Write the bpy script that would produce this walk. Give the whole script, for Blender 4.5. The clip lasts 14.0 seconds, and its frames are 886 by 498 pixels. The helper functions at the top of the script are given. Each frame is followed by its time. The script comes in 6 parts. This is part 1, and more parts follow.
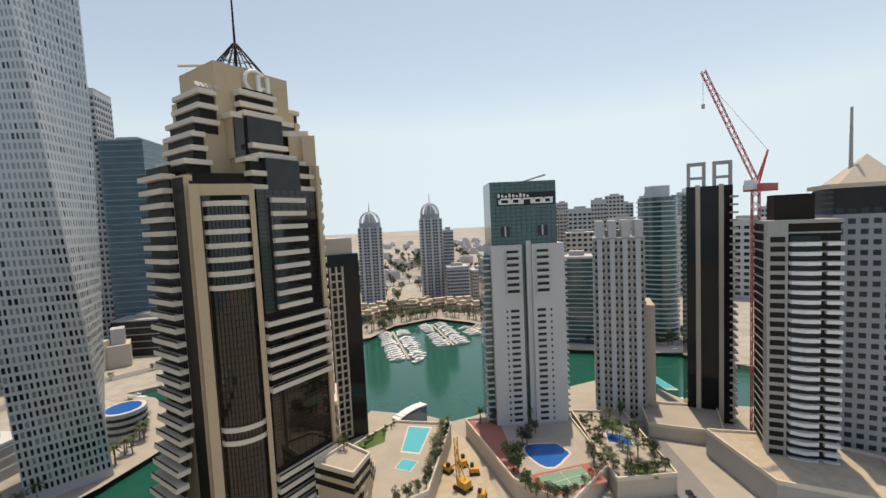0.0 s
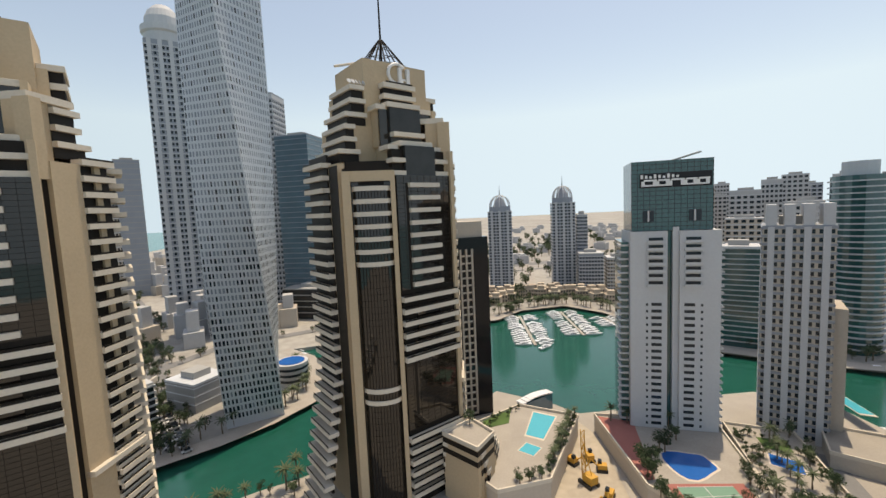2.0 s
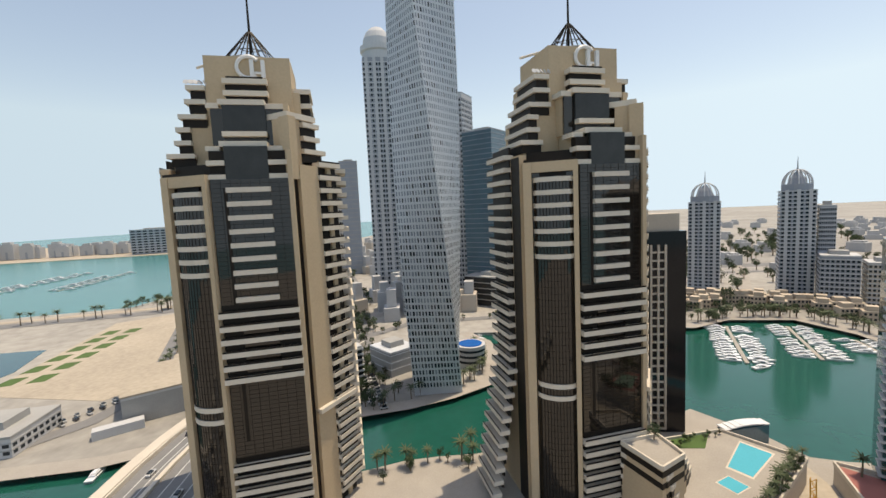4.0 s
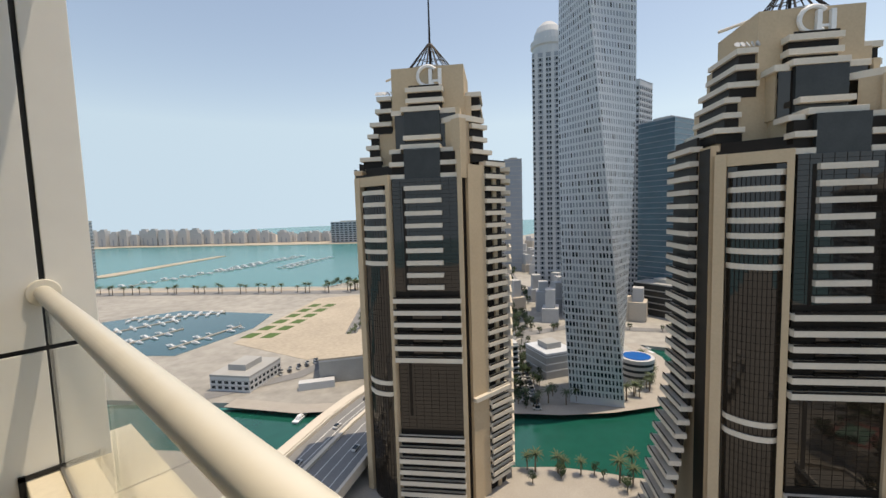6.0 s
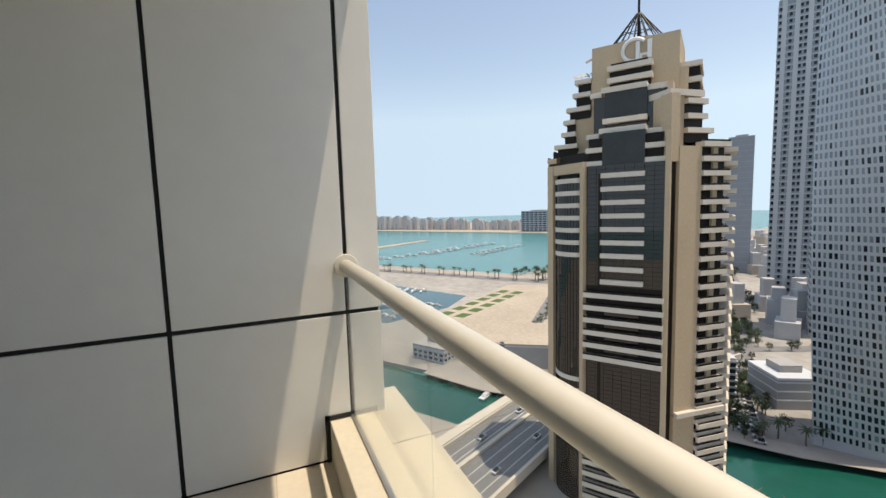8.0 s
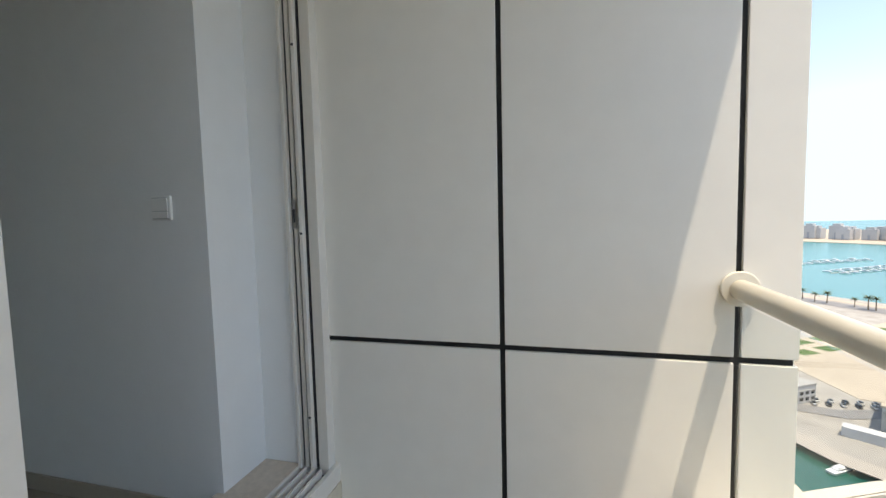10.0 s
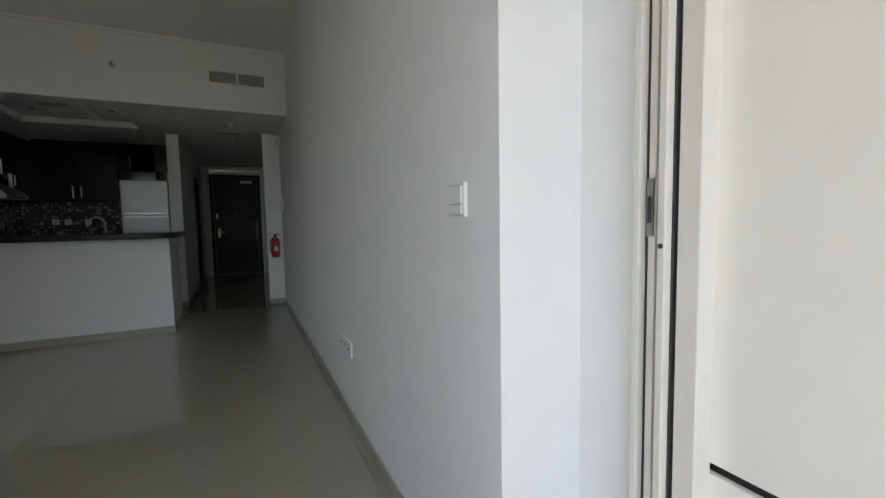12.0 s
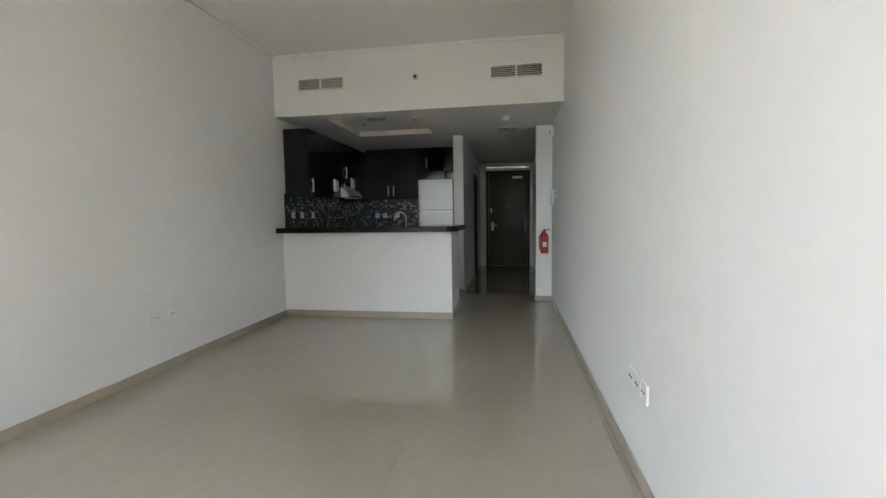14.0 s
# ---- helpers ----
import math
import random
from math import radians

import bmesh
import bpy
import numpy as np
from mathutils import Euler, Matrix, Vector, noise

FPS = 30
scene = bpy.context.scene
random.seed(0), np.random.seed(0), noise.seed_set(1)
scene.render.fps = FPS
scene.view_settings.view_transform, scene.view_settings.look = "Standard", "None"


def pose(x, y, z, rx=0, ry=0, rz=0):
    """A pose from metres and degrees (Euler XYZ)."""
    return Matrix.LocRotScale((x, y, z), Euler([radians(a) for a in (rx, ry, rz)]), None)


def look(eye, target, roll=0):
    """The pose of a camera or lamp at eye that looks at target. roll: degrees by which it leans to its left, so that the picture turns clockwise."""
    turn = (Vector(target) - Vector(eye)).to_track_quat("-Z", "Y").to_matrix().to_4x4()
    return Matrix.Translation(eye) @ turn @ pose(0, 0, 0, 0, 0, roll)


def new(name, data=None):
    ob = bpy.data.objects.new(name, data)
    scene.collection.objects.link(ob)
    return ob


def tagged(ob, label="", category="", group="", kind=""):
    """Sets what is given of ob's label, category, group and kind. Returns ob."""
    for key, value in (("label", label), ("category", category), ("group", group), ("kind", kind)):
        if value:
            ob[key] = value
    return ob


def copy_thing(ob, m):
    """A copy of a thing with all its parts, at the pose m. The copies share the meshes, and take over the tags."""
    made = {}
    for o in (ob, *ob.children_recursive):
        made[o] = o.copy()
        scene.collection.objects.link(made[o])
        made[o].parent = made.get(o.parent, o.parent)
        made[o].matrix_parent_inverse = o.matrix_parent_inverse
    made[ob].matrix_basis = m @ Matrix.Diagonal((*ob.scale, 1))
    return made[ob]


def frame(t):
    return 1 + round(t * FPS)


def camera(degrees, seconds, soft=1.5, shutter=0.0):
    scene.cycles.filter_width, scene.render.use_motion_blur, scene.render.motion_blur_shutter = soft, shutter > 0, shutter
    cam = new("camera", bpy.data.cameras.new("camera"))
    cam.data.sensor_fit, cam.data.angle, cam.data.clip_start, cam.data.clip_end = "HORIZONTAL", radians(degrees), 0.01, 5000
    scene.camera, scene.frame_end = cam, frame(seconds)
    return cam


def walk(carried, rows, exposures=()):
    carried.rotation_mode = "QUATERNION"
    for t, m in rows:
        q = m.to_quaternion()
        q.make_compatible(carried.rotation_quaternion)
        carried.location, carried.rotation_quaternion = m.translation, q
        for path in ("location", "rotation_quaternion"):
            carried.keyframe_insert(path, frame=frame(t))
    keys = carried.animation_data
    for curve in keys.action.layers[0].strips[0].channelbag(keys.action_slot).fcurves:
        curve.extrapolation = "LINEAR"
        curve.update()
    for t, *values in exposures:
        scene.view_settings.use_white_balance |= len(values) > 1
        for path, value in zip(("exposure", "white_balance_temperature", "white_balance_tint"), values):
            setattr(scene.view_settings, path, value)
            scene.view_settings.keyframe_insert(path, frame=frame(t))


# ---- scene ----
# ---- camera and walk ----
cam = camera(93.3, 14.0)
PATH = [
    (0, (1.481, -2.871, 1.233), (3.319, -3.648, 1.097), -2.69),
    (0.5, (1.479, -2.856, 1.228), (3.361, -3.519, 1.081), -2.96),
    (1, (1.478, -2.842, 1.223), (3.401, -3.367, 1.063), -2.84),
    (1.5, (1.476, -2.827, 1.218), (3.435, -3.190, 1.045), -2.66),
    (2, (1.474, -2.813, 1.213), (3.457, -2.995, 1.028), -2.55),
    (2.5, (1.473, -2.798, 1.208), (3.463, -2.780, 1.012), -2.54),
    (3, (1.471, -2.784, 1.203), (3.448, -2.555, 1.001), -2.60),
    (3.5, (1.469, -2.769, 1.198), (3.409, -2.324, 1.002), -2.72),
    (6, (1.426, -2.696, 1.173), (2.935, -1.395, 1.006), -1.80),
    (6.5, (1.407, -2.687, 1.171), (2.790, -1.252, 1.003), -1.70),
    (7, (1.334, -2.572, 1.155), (2.571, -1.010, 0.987), -1.70),
    (9.5, (1.118, -1.917, 1.169), (0.965, 0.067, 0.972), -1.70),
    (10, (1.033, -1.709, 1.138), (0.516, 0.218, 0.996), -1.40),
    (10.5, (0.989, -1.453, 1.134), (0.036, 0.299, 0.990), -1.00),
    (11, (0.896, -1.209, 1.111), (-0.386, 0.323, 1.016), -0.50),
    (11.5, (0.769, -1.041, 1.124), (-0.810, 0.181, 1.004), -0.80),
    (12, (0.564, -0.908, 1.159), (-1.234, -0.043, 1.012), -1.00),
    (12.5, (0.390, -0.855, 1.160), (-1.542, -0.345, 1.010), -1.00),
    (13, (0.217, -0.817, 1.162), (-1.770, -0.647, 1.008), -0.80),
    (13.5, (0.078, -0.842, 1.155), (-1.913, -0.954, 1.003), -0.80),
    (14, (-0.017, -0.946, 1.183), (-1.985, -1.261, 1.024), -0.90),
]
walk(cam, [(t, look(eye, target, roll)) for t, eye, target, roll in PATH],
     exposures=[(0, 0.50, 8900, 13), (3.5, 0.55, 8600, 12), (6.0, 0.53, 8200, 12), (7.2, 0.52, 8000, 12), (9.5, 1.16, 7800, 12), (10.0, 1.28, 7700, 12), (10.5, 1.68, 7800, 12), (11.0, 1.98, 7900, 13), (12.0, 2.5, 8200, 15), (12.5, 2.87, 8500, 17), (13.0, 3.15, 8300, 18), (14.0, 4.08, 8550, 20)])

# ---- world, sun ----
TO_SUN = Vector((0.21, -0.16, 1.0)).normalized()
world = bpy.data.worlds.new("world")
scene.world = world
world.use_nodes = True
wn = world.node_tree
wn.nodes.clear()
sky = wn.nodes.new("ShaderNodeTexSky")
sky.sky_type = 'NISHITA'
sky.sun_disc = False
sky.sun_elevation = math.asin(TO_SUN.z)
sky.sun_rotation = math.atan2(TO_SUN.x, TO_SUN.y)
sky.air_density, sky.dust_density, sky.ozone_density = 1.1, 1.05, 1.0
wbg = wn.nodes.new("ShaderNodeBackground")
wbg.inputs["Strength"].default_value = 0.132
wout = wn.nodes.new("ShaderNodeOutputWorld")
# the sky's own horizon goes on below eye level
tco, sep, mxz, com = (wn.nodes.new(n) for n in ("ShaderNodeTexCoord", "ShaderNodeSeparateXYZ", "ShaderNodeMath", "ShaderNodeCombineXYZ"))
mxz.operation = 'MAXIMUM'
mxz.inputs[1].default_value = 0.2
wn.links.new(tco.outputs["Generated"], sep.inputs[0])
wn.links.new(sep.outputs[2], mxz.inputs[0])
wn.links.new(sep.outputs[0], com.inputs[0])
wn.links.new(sep.outputs[1], com.inputs[1])
wn.links.new(mxz.outputs[0], com.inputs[2])
wn.links.new(com.outputs[0], sky.inputs[0])
wn.links.new(sky.outputs[0], wbg.inputs[0])
wn.links.new(wbg.outputs[0], wout.inputs[0])
sun_data = bpy.data.lights.new("sun", 'SUN')
sun_data.energy, sun_data.angle, sun_data.color = 2.3, radians(0.5), (1.0, 0.95, 0.87)
sun = new("sun", sun_data)
sun.matrix_basis = look(TO_SUN * 300, (0, 0, 0))


# ---- materials ----
def mat(name, color, rough=0.6, metal=0.0, vary=0.12, scale=1.0, bump=0.0, bump_scale=None, spec=0.5, rand=0.0):
    """A surface with grain at two scales; scale is repeats per metre."""
    m = bpy.data.materials.new(name)
    m.use_nodes = True
    nt = m.node_tree
    b = nt.nodes["Principled BSDF"]
    b.inputs["Roughness"].default_value, b.inputs["Metallic"].default_value = rough, metal
    b.inputs["Specular IOR Level"].default_value = spec
    geo = nt.nodes.new("ShaderNodeNewGeometry")
    n1, n2 = nt.nodes.new("ShaderNodeTexNoise"), nt.nodes.new("ShaderNodeTexNoise")
    n1.inputs["Scale"].default_value, n2.inputs["Scale"].default_value = scale * 0.35, scale * 6
    n1.inputs["Detail"].default_value, n2.inputs["Detail"].default_value = 3, 4
    for n in (n1, n2):
        nt.links.new(geo.outputs["Position"], n.inputs["Vector"])
    add = nt.nodes.new("ShaderNodeMath")
    add.operation = 'ADD'
    nt.links.new(n1.outputs[0], add.inputs[0])
    nt.links.new(n2.outputs[0], add.inputs[1])
    src = add.outputs[0]
    if rand:
        info = nt.nodes.new("ShaderNodeObjectInfo")
        mul = nt.nodes.new("ShaderNodeMath")
        mul.operation = 'MULTIPLY_ADD'
        mul.inputs[1].default_value = rand
        nt.links.new(info.outputs["Random"], mul.inputs[0])
        nt.links.new(src, mul.inputs[2])
        src = mul.outputs[0]
    ramp = nt.nodes.new("ShaderNodeMapRange")
    ramp.inputs["From Min"].default_value, ramp.inputs["From Max"].default_value = 0.55, 1.45 + rand
    ramp.inputs["To Min"].default_value, ramp.inputs["To Max"].default_value = 1 - vary, 1 + vary
    nt.links.new(src, ramp.inputs["Value"])
    mixn = nt.nodes.new("ShaderNodeVectorMath")
    mixn.operation = 'SCALE'
    mixn.inputs[0].default_value = color[:3]
    nt.links.new(ramp.outputs[0], mixn.inputs["Scale"])
    nt.links.new(mixn.outputs[0], b.inputs["Base Color"])
    if bump:
        bp = nt.nodes.new("ShaderNodeBump")
        bp.inputs["Strength"].default_value = bump
        bp.inputs["Distance"].default_value = 0.02
        n3 = nt.nodes.new("ShaderNodeTexNoise")
        n3.inputs["Scale"].default_value = bump_scale or scale * 8
        n3.inputs["Detail"].default_value = 4
        nt.links.new(geo.outputs["Position"], n3.inputs["Vector"])
        nt.links.new(n3.outputs[0], bp.inputs["Height"])
        nt.links.new(bp.outputs[0], b.inputs["Normal"])
    return m


def glass_pane(name, tint=(0.955, 0.97, 0.96)):
    m = bpy.data.materials.new(name)
    m.use_nodes = True
    nt = m.node_tree
    nt.nodes.clear()
    out = nt.nodes.new("ShaderNodeOutputMaterial")
    tr, gl, mx = nt.nodes.new("ShaderNodeBsdfTransparent"), nt.nodes.new("ShaderNodeBsdfGlossy"), nt.nodes.new("ShaderNodeMixShader")
    lw, pw, fr = nt.nodes.new("ShaderNodeLayerWeight"), nt.nodes.new("ShaderNodeMath"), nt.nodes.new("ShaderNodeMath")
    lw.inputs["Blend"].default_value = 0.5
    pw.operation, fr.operation = 'POWER', 'MULTIPLY_ADD'
    pw.inputs[1].default_value, fr.inputs[1].default_value, fr.inputs[2].default_value = 4.0, 0.5, 0.03
    nt.links.new(lw.outputs["Facing"], pw.inputs[0])
    nt.links.new(pw.outputs[0], fr.inputs[0])
    tr.inputs["Color"].default_value = (*tint, 1)
    gl.inputs["Roughness"].default_value = 0.02
    nt.links.new(fr.outputs[0], mx.inputs[0])
    nt.links.new(tr.outputs[0], mx.inputs[1])
    nt.links.new(gl.outputs[0], mx.inputs[2])
    nt.links.new(mx.outputs[0], out.inputs[0])
    return m


def lacquered(name, color, rough=0.12):
    return mat(name, color, rough, vary=0.05, scale=3, spec=0.25)


M_PANEL = mat("white_aluminium_panel", (0.80, 0.78, 0.72), 0.38, vary=0.04, scale=1.2, bump=0.02, bump_scale=2)
M_JOINT = mat("black_sealant", (0.012, 0.012, 0.012), 0.7, vary=0.3, scale=20)
M_RAIL = mat("cream_powder_coat", (0.74, 0.70, 0.60), 0.35, vary=0.05, scale=3)
M_STONE = mat("cream_stone_cladding", (0.62, 0.56, 0.44), 0.55, vary=0.1, scale=4, bump=0.1)
M_BTILE = mat("beige_balcony_tile", (0.60, 0.54, 0.44), 0.5, vary=0.1, scale=5, rand=0.3)
M_GLASS = glass_pane("clear_glass")
M_WALL = mat("white_wall_paint", (0.78, 0.79, 0.78), 0.55, vary=0.025, scale=1.5, bump=0.04, bump_scale=60)
M_CEIL = mat("white_ceiling_paint", (0.80, 0.80, 0.78), 0.8, vary=0.03, scale=1.5)
M_FLOOR = mat("polished_beige_tile", (0.36, 0.325, 0.255), 0.045, vary=0.07, scale=2.5, spec=0.85)
M_FLOOR.node_tree.nodes["Principled BSDF"].inputs["Coat Weight"].default_value = 0.4
M_GROUT = mat("tile_grout", (0.42, 0.38, 0.31), 0.7, vary=0.1, scale=10)
M_SKIRT = mat("beige_skirting_tile", (0.40, 0.35, 0.28), 0.3, vary=0.08, scale=5)
M_MARBLE = mat("threshold_marble", (0.55, 0.47, 0.38), 0.3, vary=0.2, scale=6)
M_ALU = mat("white_aluminium_frame", (0.72, 0.69, 0.63), 0.35, vary=0.04, scale=5)
M_GASKET = mat("rubber_gasket", (0.03, 0.03, 0.03), 0.6)
M_STEEL = mat("brushed_steel", (0.55, 0.55, 0.54), 0.28, metal=0.9, vary=0.06, scale=8)
M_PLASTIC = mat("white_plastic", (0.78, 0.78, 0.76), 0.35, vary=0.02, scale=8)
M_GREYDARK = mat("dark_slot", (0.04, 0.04, 0.04), 0.7)
M_BLACKGLOSS = lacquered("black_gloss_lacquer", (0.012, 0.013, 0.015), 0.1)
M_GRANITE = mat("black_granite", (0.014, 0.014, 0.016), 0.2, vary=0.5, scale=25, spec=0.15)
M_DOOR = mat("dark_walnut_door", (0.038, 0.025, 0.020), 0.32, vary=0.25, scale=6, spec=0.25)
M_FRIDGE = mat("silver_fridge_steel", (0.48, 0.49, 0.49), 0.35, metal=0.4, vary=0.04, scale=4)
M_MOS_A = mat("mosaic_dark", (0.05, 0.07, 0.075), 0.15, vary=0.2, scale=20)
M_MOS_B = mat("mosaic_light", (0.28, 0.33, 0.33), 0.15, vary=0.2, scale=20)
M_RED = mat("red_enamel", (0.45, 0.02, 0.02), 0.3, vary=0.05, scale=8)
M_BLACK = mat("black_rubber", (0.015, 0.015, 0.015), 0.5)
M_LABEL = mat("white_label", (0.7, 0.7, 0.66), 0.5)
# city
M_TAN = mat("tan_render", (0.50, 0.385, 0.255), 0.75, vary=0.1, scale=0.25, bump=0.05)
M_SLAB = mat("cream_balcony_band", (0.62, 0.56, 0.47), 0.7, vary=0.1, scale=0.3)
M_BRONZE = mat("bronze_glass", (0.016, 0.012, 0.009), 0.04, vary=0.6, scale=0.4, bump=0.7, bump_scale=0.22, spec=0.65)
# Near black for dark trim and for shade painted into recesses.
M_BROWNDK = mat("dark_trim_and_recess_shade", (0.016, 0.012, 0.009), 0.5, spec=0.2, vary=0.3, scale=0.5)
M_SMOKE = mat("grey_spandrel_glass", (0.03, 0.032, 0.032), 0.12, vary=0.35, scale=0.6, spec=0.35)
M_SILVER = mat("silver_concrete_panel", (0.64, 0.67, 0.70), 0.4, metal=0.1, vary=0.08, scale=0.3, rand=0.2)
M_WINDARK = mat("dark_window", (0.022, 0.03, 0.037), 0.1, vary=0.3, scale=0.5, spec=0.3)
# Pale base colour stands in for sky reflected in the glass.
M_WINGREY = mat("window_painted_reflection", (0.27, 0.31, 0.35), 0.2, vary=0.25, scale=0.4, spec=0.5)
M_TEAL = mat("teal_glass", (0.02, 0.085, 0.085), 0.08, vary=0.3, scale=0.2, spec=0.9)
M_BLUE = mat("blue_glass", (0.06, 0.13, 0.17), 0.08, vary=0.25, scale=0.2, spec=0.9)
M_WHITEC = mat("pale_concrete", (0.52, 0.53, 0.54), 0.75, vary=0.07, scale=0.2)
M_GREYC = mat("grey_concrete", (0.36, 0.36, 0.35), 0.8, vary=0.12, scale=0.3)
M_BEIGEC = mat("beige_concrete", (0.50, 0.44, 0.37), 0.8, vary=0.1, scale=0.2)
M_DARKC = mat("dark_tower_glass", (0.014, 0.014, 0.016), 0.09, vary=0.3, scale=0.3, spec=0.25)
M_SLATE = mat("blue_grey_render", (0.29, 0.315, 0.35), 0.7, vary=0.08, scale=0.3)
M_SIGN = mat("white_sign_letters", (0.75, 0.75, 0.74), 0.5)
M_CRANE = mat("red_crane_paint", (0.55, 0.10, 0.10), 0.5, vary=0.15, scale=1)
M_YELLOW = mat("yellow_rig_paint", (0.62, 0.33, 0.05), 0.5, vary=0.15, scale=1)
M_SAND = mat("pale_sand", (0.42, 0.365, 0.29), 0.95, vary=0.22, scale=0.06, bump=0.3, bump_scale=0.6)
# Sand greyed in its base colour to stand in for distance haze.
M_DESERT = mat("desert_ground_painted_haze", (0.33, 0.315, 0.285), 0.95, vary=0.35, scale=0.02)
M_PAVE = mat("promenade_paving", (0.36, 0.33, 0.29), 0.8, vary=0.15, scale=0.3)
M_ROAD = mat("grey_asphalt", (0.20, 0.20, 0.20), 0.85, vary=0.15, scale=0.3)
M_MARK = mat("road_marking", (0.6, 0.6, 0.58), 0.7)
M_CANAL = mat("green_canal_water", (0.006, 0.085, 0.062), 0.12, vary=0.15, scale=0.03, bump=0.25, bump_scale=0.8)
M_SEA = mat("turquoise_sea", (0.05, 0.21, 0.21), 0.25, vary=0.2, scale=0.006, bump=0.2, bump_scale=0.5)
M_HARBOUR = mat("harbour_water", (0.02, 0.08, 0.10), 0.15, vary=0.2, scale=0.03, bump=0.2, bump_scale=0.8)
M_POOL = mat("pool_water", (0.05, 0.42, 0.52), 0.08, vary=0.08, scale=0.3)
M_POOLDEEP = mat("deep_pool_water", (0.01, 0.12, 0.42), 0.08, vary=0.1, scale=0.3)
M_GRASS = mat("lawn_grass", (0.07, 0.13, 0.035), 0.95, vary=0.25, scale=0.5)
M_LEAF = mat("tree_leaves", (0.045, 0.075, 0.03), 0.8, vary=0.35, scale=2, rand=0.4)
M_PALMLEAF = mat("palm_fronds", (0.07, 0.095, 0.045), 0.8, vary=0.3, scale=2, rand=0.4)
M_TRUNK = mat("palm_trunk", (0.20, 0.15, 0.10), 0.9, vary=0.2, scale=4)
M_COURT = mat("green_court", (0.16, 0.30, 0.22), 0.8, vary=0.06, scale=0.5)
M_COURTRED = mat("red_court", (0.36, 0.13, 0.11), 0.8, vary=0.08, scale=0.5)
M_BOAT = mat("white_boat_hull", (0.75, 0.76, 0.77), 0.3, vary=0.04, scale=0.5)
M_CARWHITE = mat("car_paint_pale", (0.6, 0.6, 0.6), 0.25, vary=0.05, rand=0.2)
M_CARDARK = mat("car_paint_dark", (0.06, 0.06, 0.07), 0.25, vary=0.2)
M_FARC = mat("pale_far_block", (0.46, 0.46, 0.46), 0.85, vary=0.12, scale=0.05, rand=0.5)
M_ROOFTILE = mat("terracotta_villa", (0.50, 0.42, 0.33), 0.85, vary=0.15, scale=0.3, rand=0.3)


# ---- mesh helpers ----
def box(bm, x0, x1, y0, y1, z0, z1, m=None):
    vs = [bm.verts.new((x, y, z)) for z in (z0, z1) for y in (y0, y1) for x in (x0, x1)]
    if m is not None:
        for v in vs:
            v.co = m @ v.co
    for f in ((0, 2, 3, 1), (4, 5, 7, 6), (0, 1, 5, 4), (2, 6, 7, 3), (0, 4, 6, 2), (1, 3, 7, 5)):
        bm.faces.new([vs[i] for i in f])
    return bm


def prism(bm, pts, z0, z1):
    a = sum(p[0] * q[1] - q[0] * p[1] for p, q in zip(pts, pts[1:] + pts[:1]))
    if a < 0:
        pts = pts[::-1]
    lo = [bm.verts.new((p[0], p[1], z0)) for p in pts]
    hi = [bm.verts.new((p[0], p[1], z1)) for p in pts]
    bm.faces.new(hi)
    bm.faces.new(lo[::-1])
    for i in range(len(pts)):
        j = (i + 1) % len(pts)
        bm.faces.new((lo[i], lo[j], hi[j], hi[i]))
    return bm


def tube(bm, p, q, r0, r1=None, n=8):
    p, q = Vector(p), Vector(q)
    r1 = r0 if r1 is None else r1
    z = (q - p).normalized()
    x = z.orthogonal().normalized()
    y = z.cross(x)
    a = [bm.verts.new(p + (x * math.cos(6.2832 * i / n) + y * math.sin(6.2832 * i / n)) * r0) for i in range(n)]
    b = [bm.verts.new(q + (x * math.cos(6.2832 * i / n) + y * math.sin(6.2832 * i / n)) * r1) for i in range(n)]
    for i in range(n):
        j = (i + 1) % n
        bm.faces.new((a[i], a[j], b[j], b[i]))
    bm.faces.new(a[::-1])
    bm.faces.new(b)
    return bm


def lathe(bm, profile, n=16, m=None):
    """Turns (radius, height) pairs round z."""
    rings = []
    for r, z in profile:
        rings.append([bm.verts.new((m or Matrix()) @ Vector((r * math.cos(6.2832 * i / n), r * math.sin(6.2832 * i / n), z))) for i in range(n)])
    for a, b in zip(rings, rings[1:]):
        for i in range(n):
            j = (i + 1) % n
            bm.faces.new((a[i], a[j], b[j], b[i]))
    bm.faces.new(rings[0][::-1])
    bm.faces.new(rings[-1])
    return bm


def mesh_of(name, bm, material, bevel=0.0, smooth=False):
    if bevel:
        bmesh.ops.bevel(bm, geom=bm.edges[:], offset=bevel, segments=2, affect='EDGES', profile=0.5)
    me = bpy.data.meshes.new(name)
    bm.to_mesh(me)
    bm.free()
    me.materials.append(material)
    if smooth:
        me.polygons.foreach_set("use_smooth", [True] * len(me.polygons))
    return me


def part(name, bm, material, parent=None, label="", bevel=0.0, smooth=False, kind=""):
    ob = new(name, mesh_of(name, bm, material, bevel, smooth))
    ob.parent = parent
    return tagged(ob, label=label, kind=kind)


def piece(name, me, parent, m=None):
    ob = new(name, me)
    ob.parent = parent
    if m is not None:
        ob.matrix_basis = m
    return ob


def thing(name, label, category, m=None, group="", kind=""):
    ob = new(name)
    ob.empty_display_size = 0.2
    if m is not None:
        ob.matrix_basis = m
    return tagged(ob, label=label, category=category, group=group, kind=kind)


def B():
    return bmesh.new()


def structure(name, bm, material, label, bevel=0.0):
    return tagged(part(name, bm, material, None, label, bevel), kind="structure")


# ---- apartment structure ----
EDGE = 1.86          # outer end of the side wall
RAILX = 1.67
WY = -0.32           # long wall of the living room
LY = -3.957          # opposite wall
BEAMX = -5.17
CEIL = 3.256
KCEIL = 2.49
BFLOOR = -0.24
FZ = -0.14          # room floor, below the door threshold
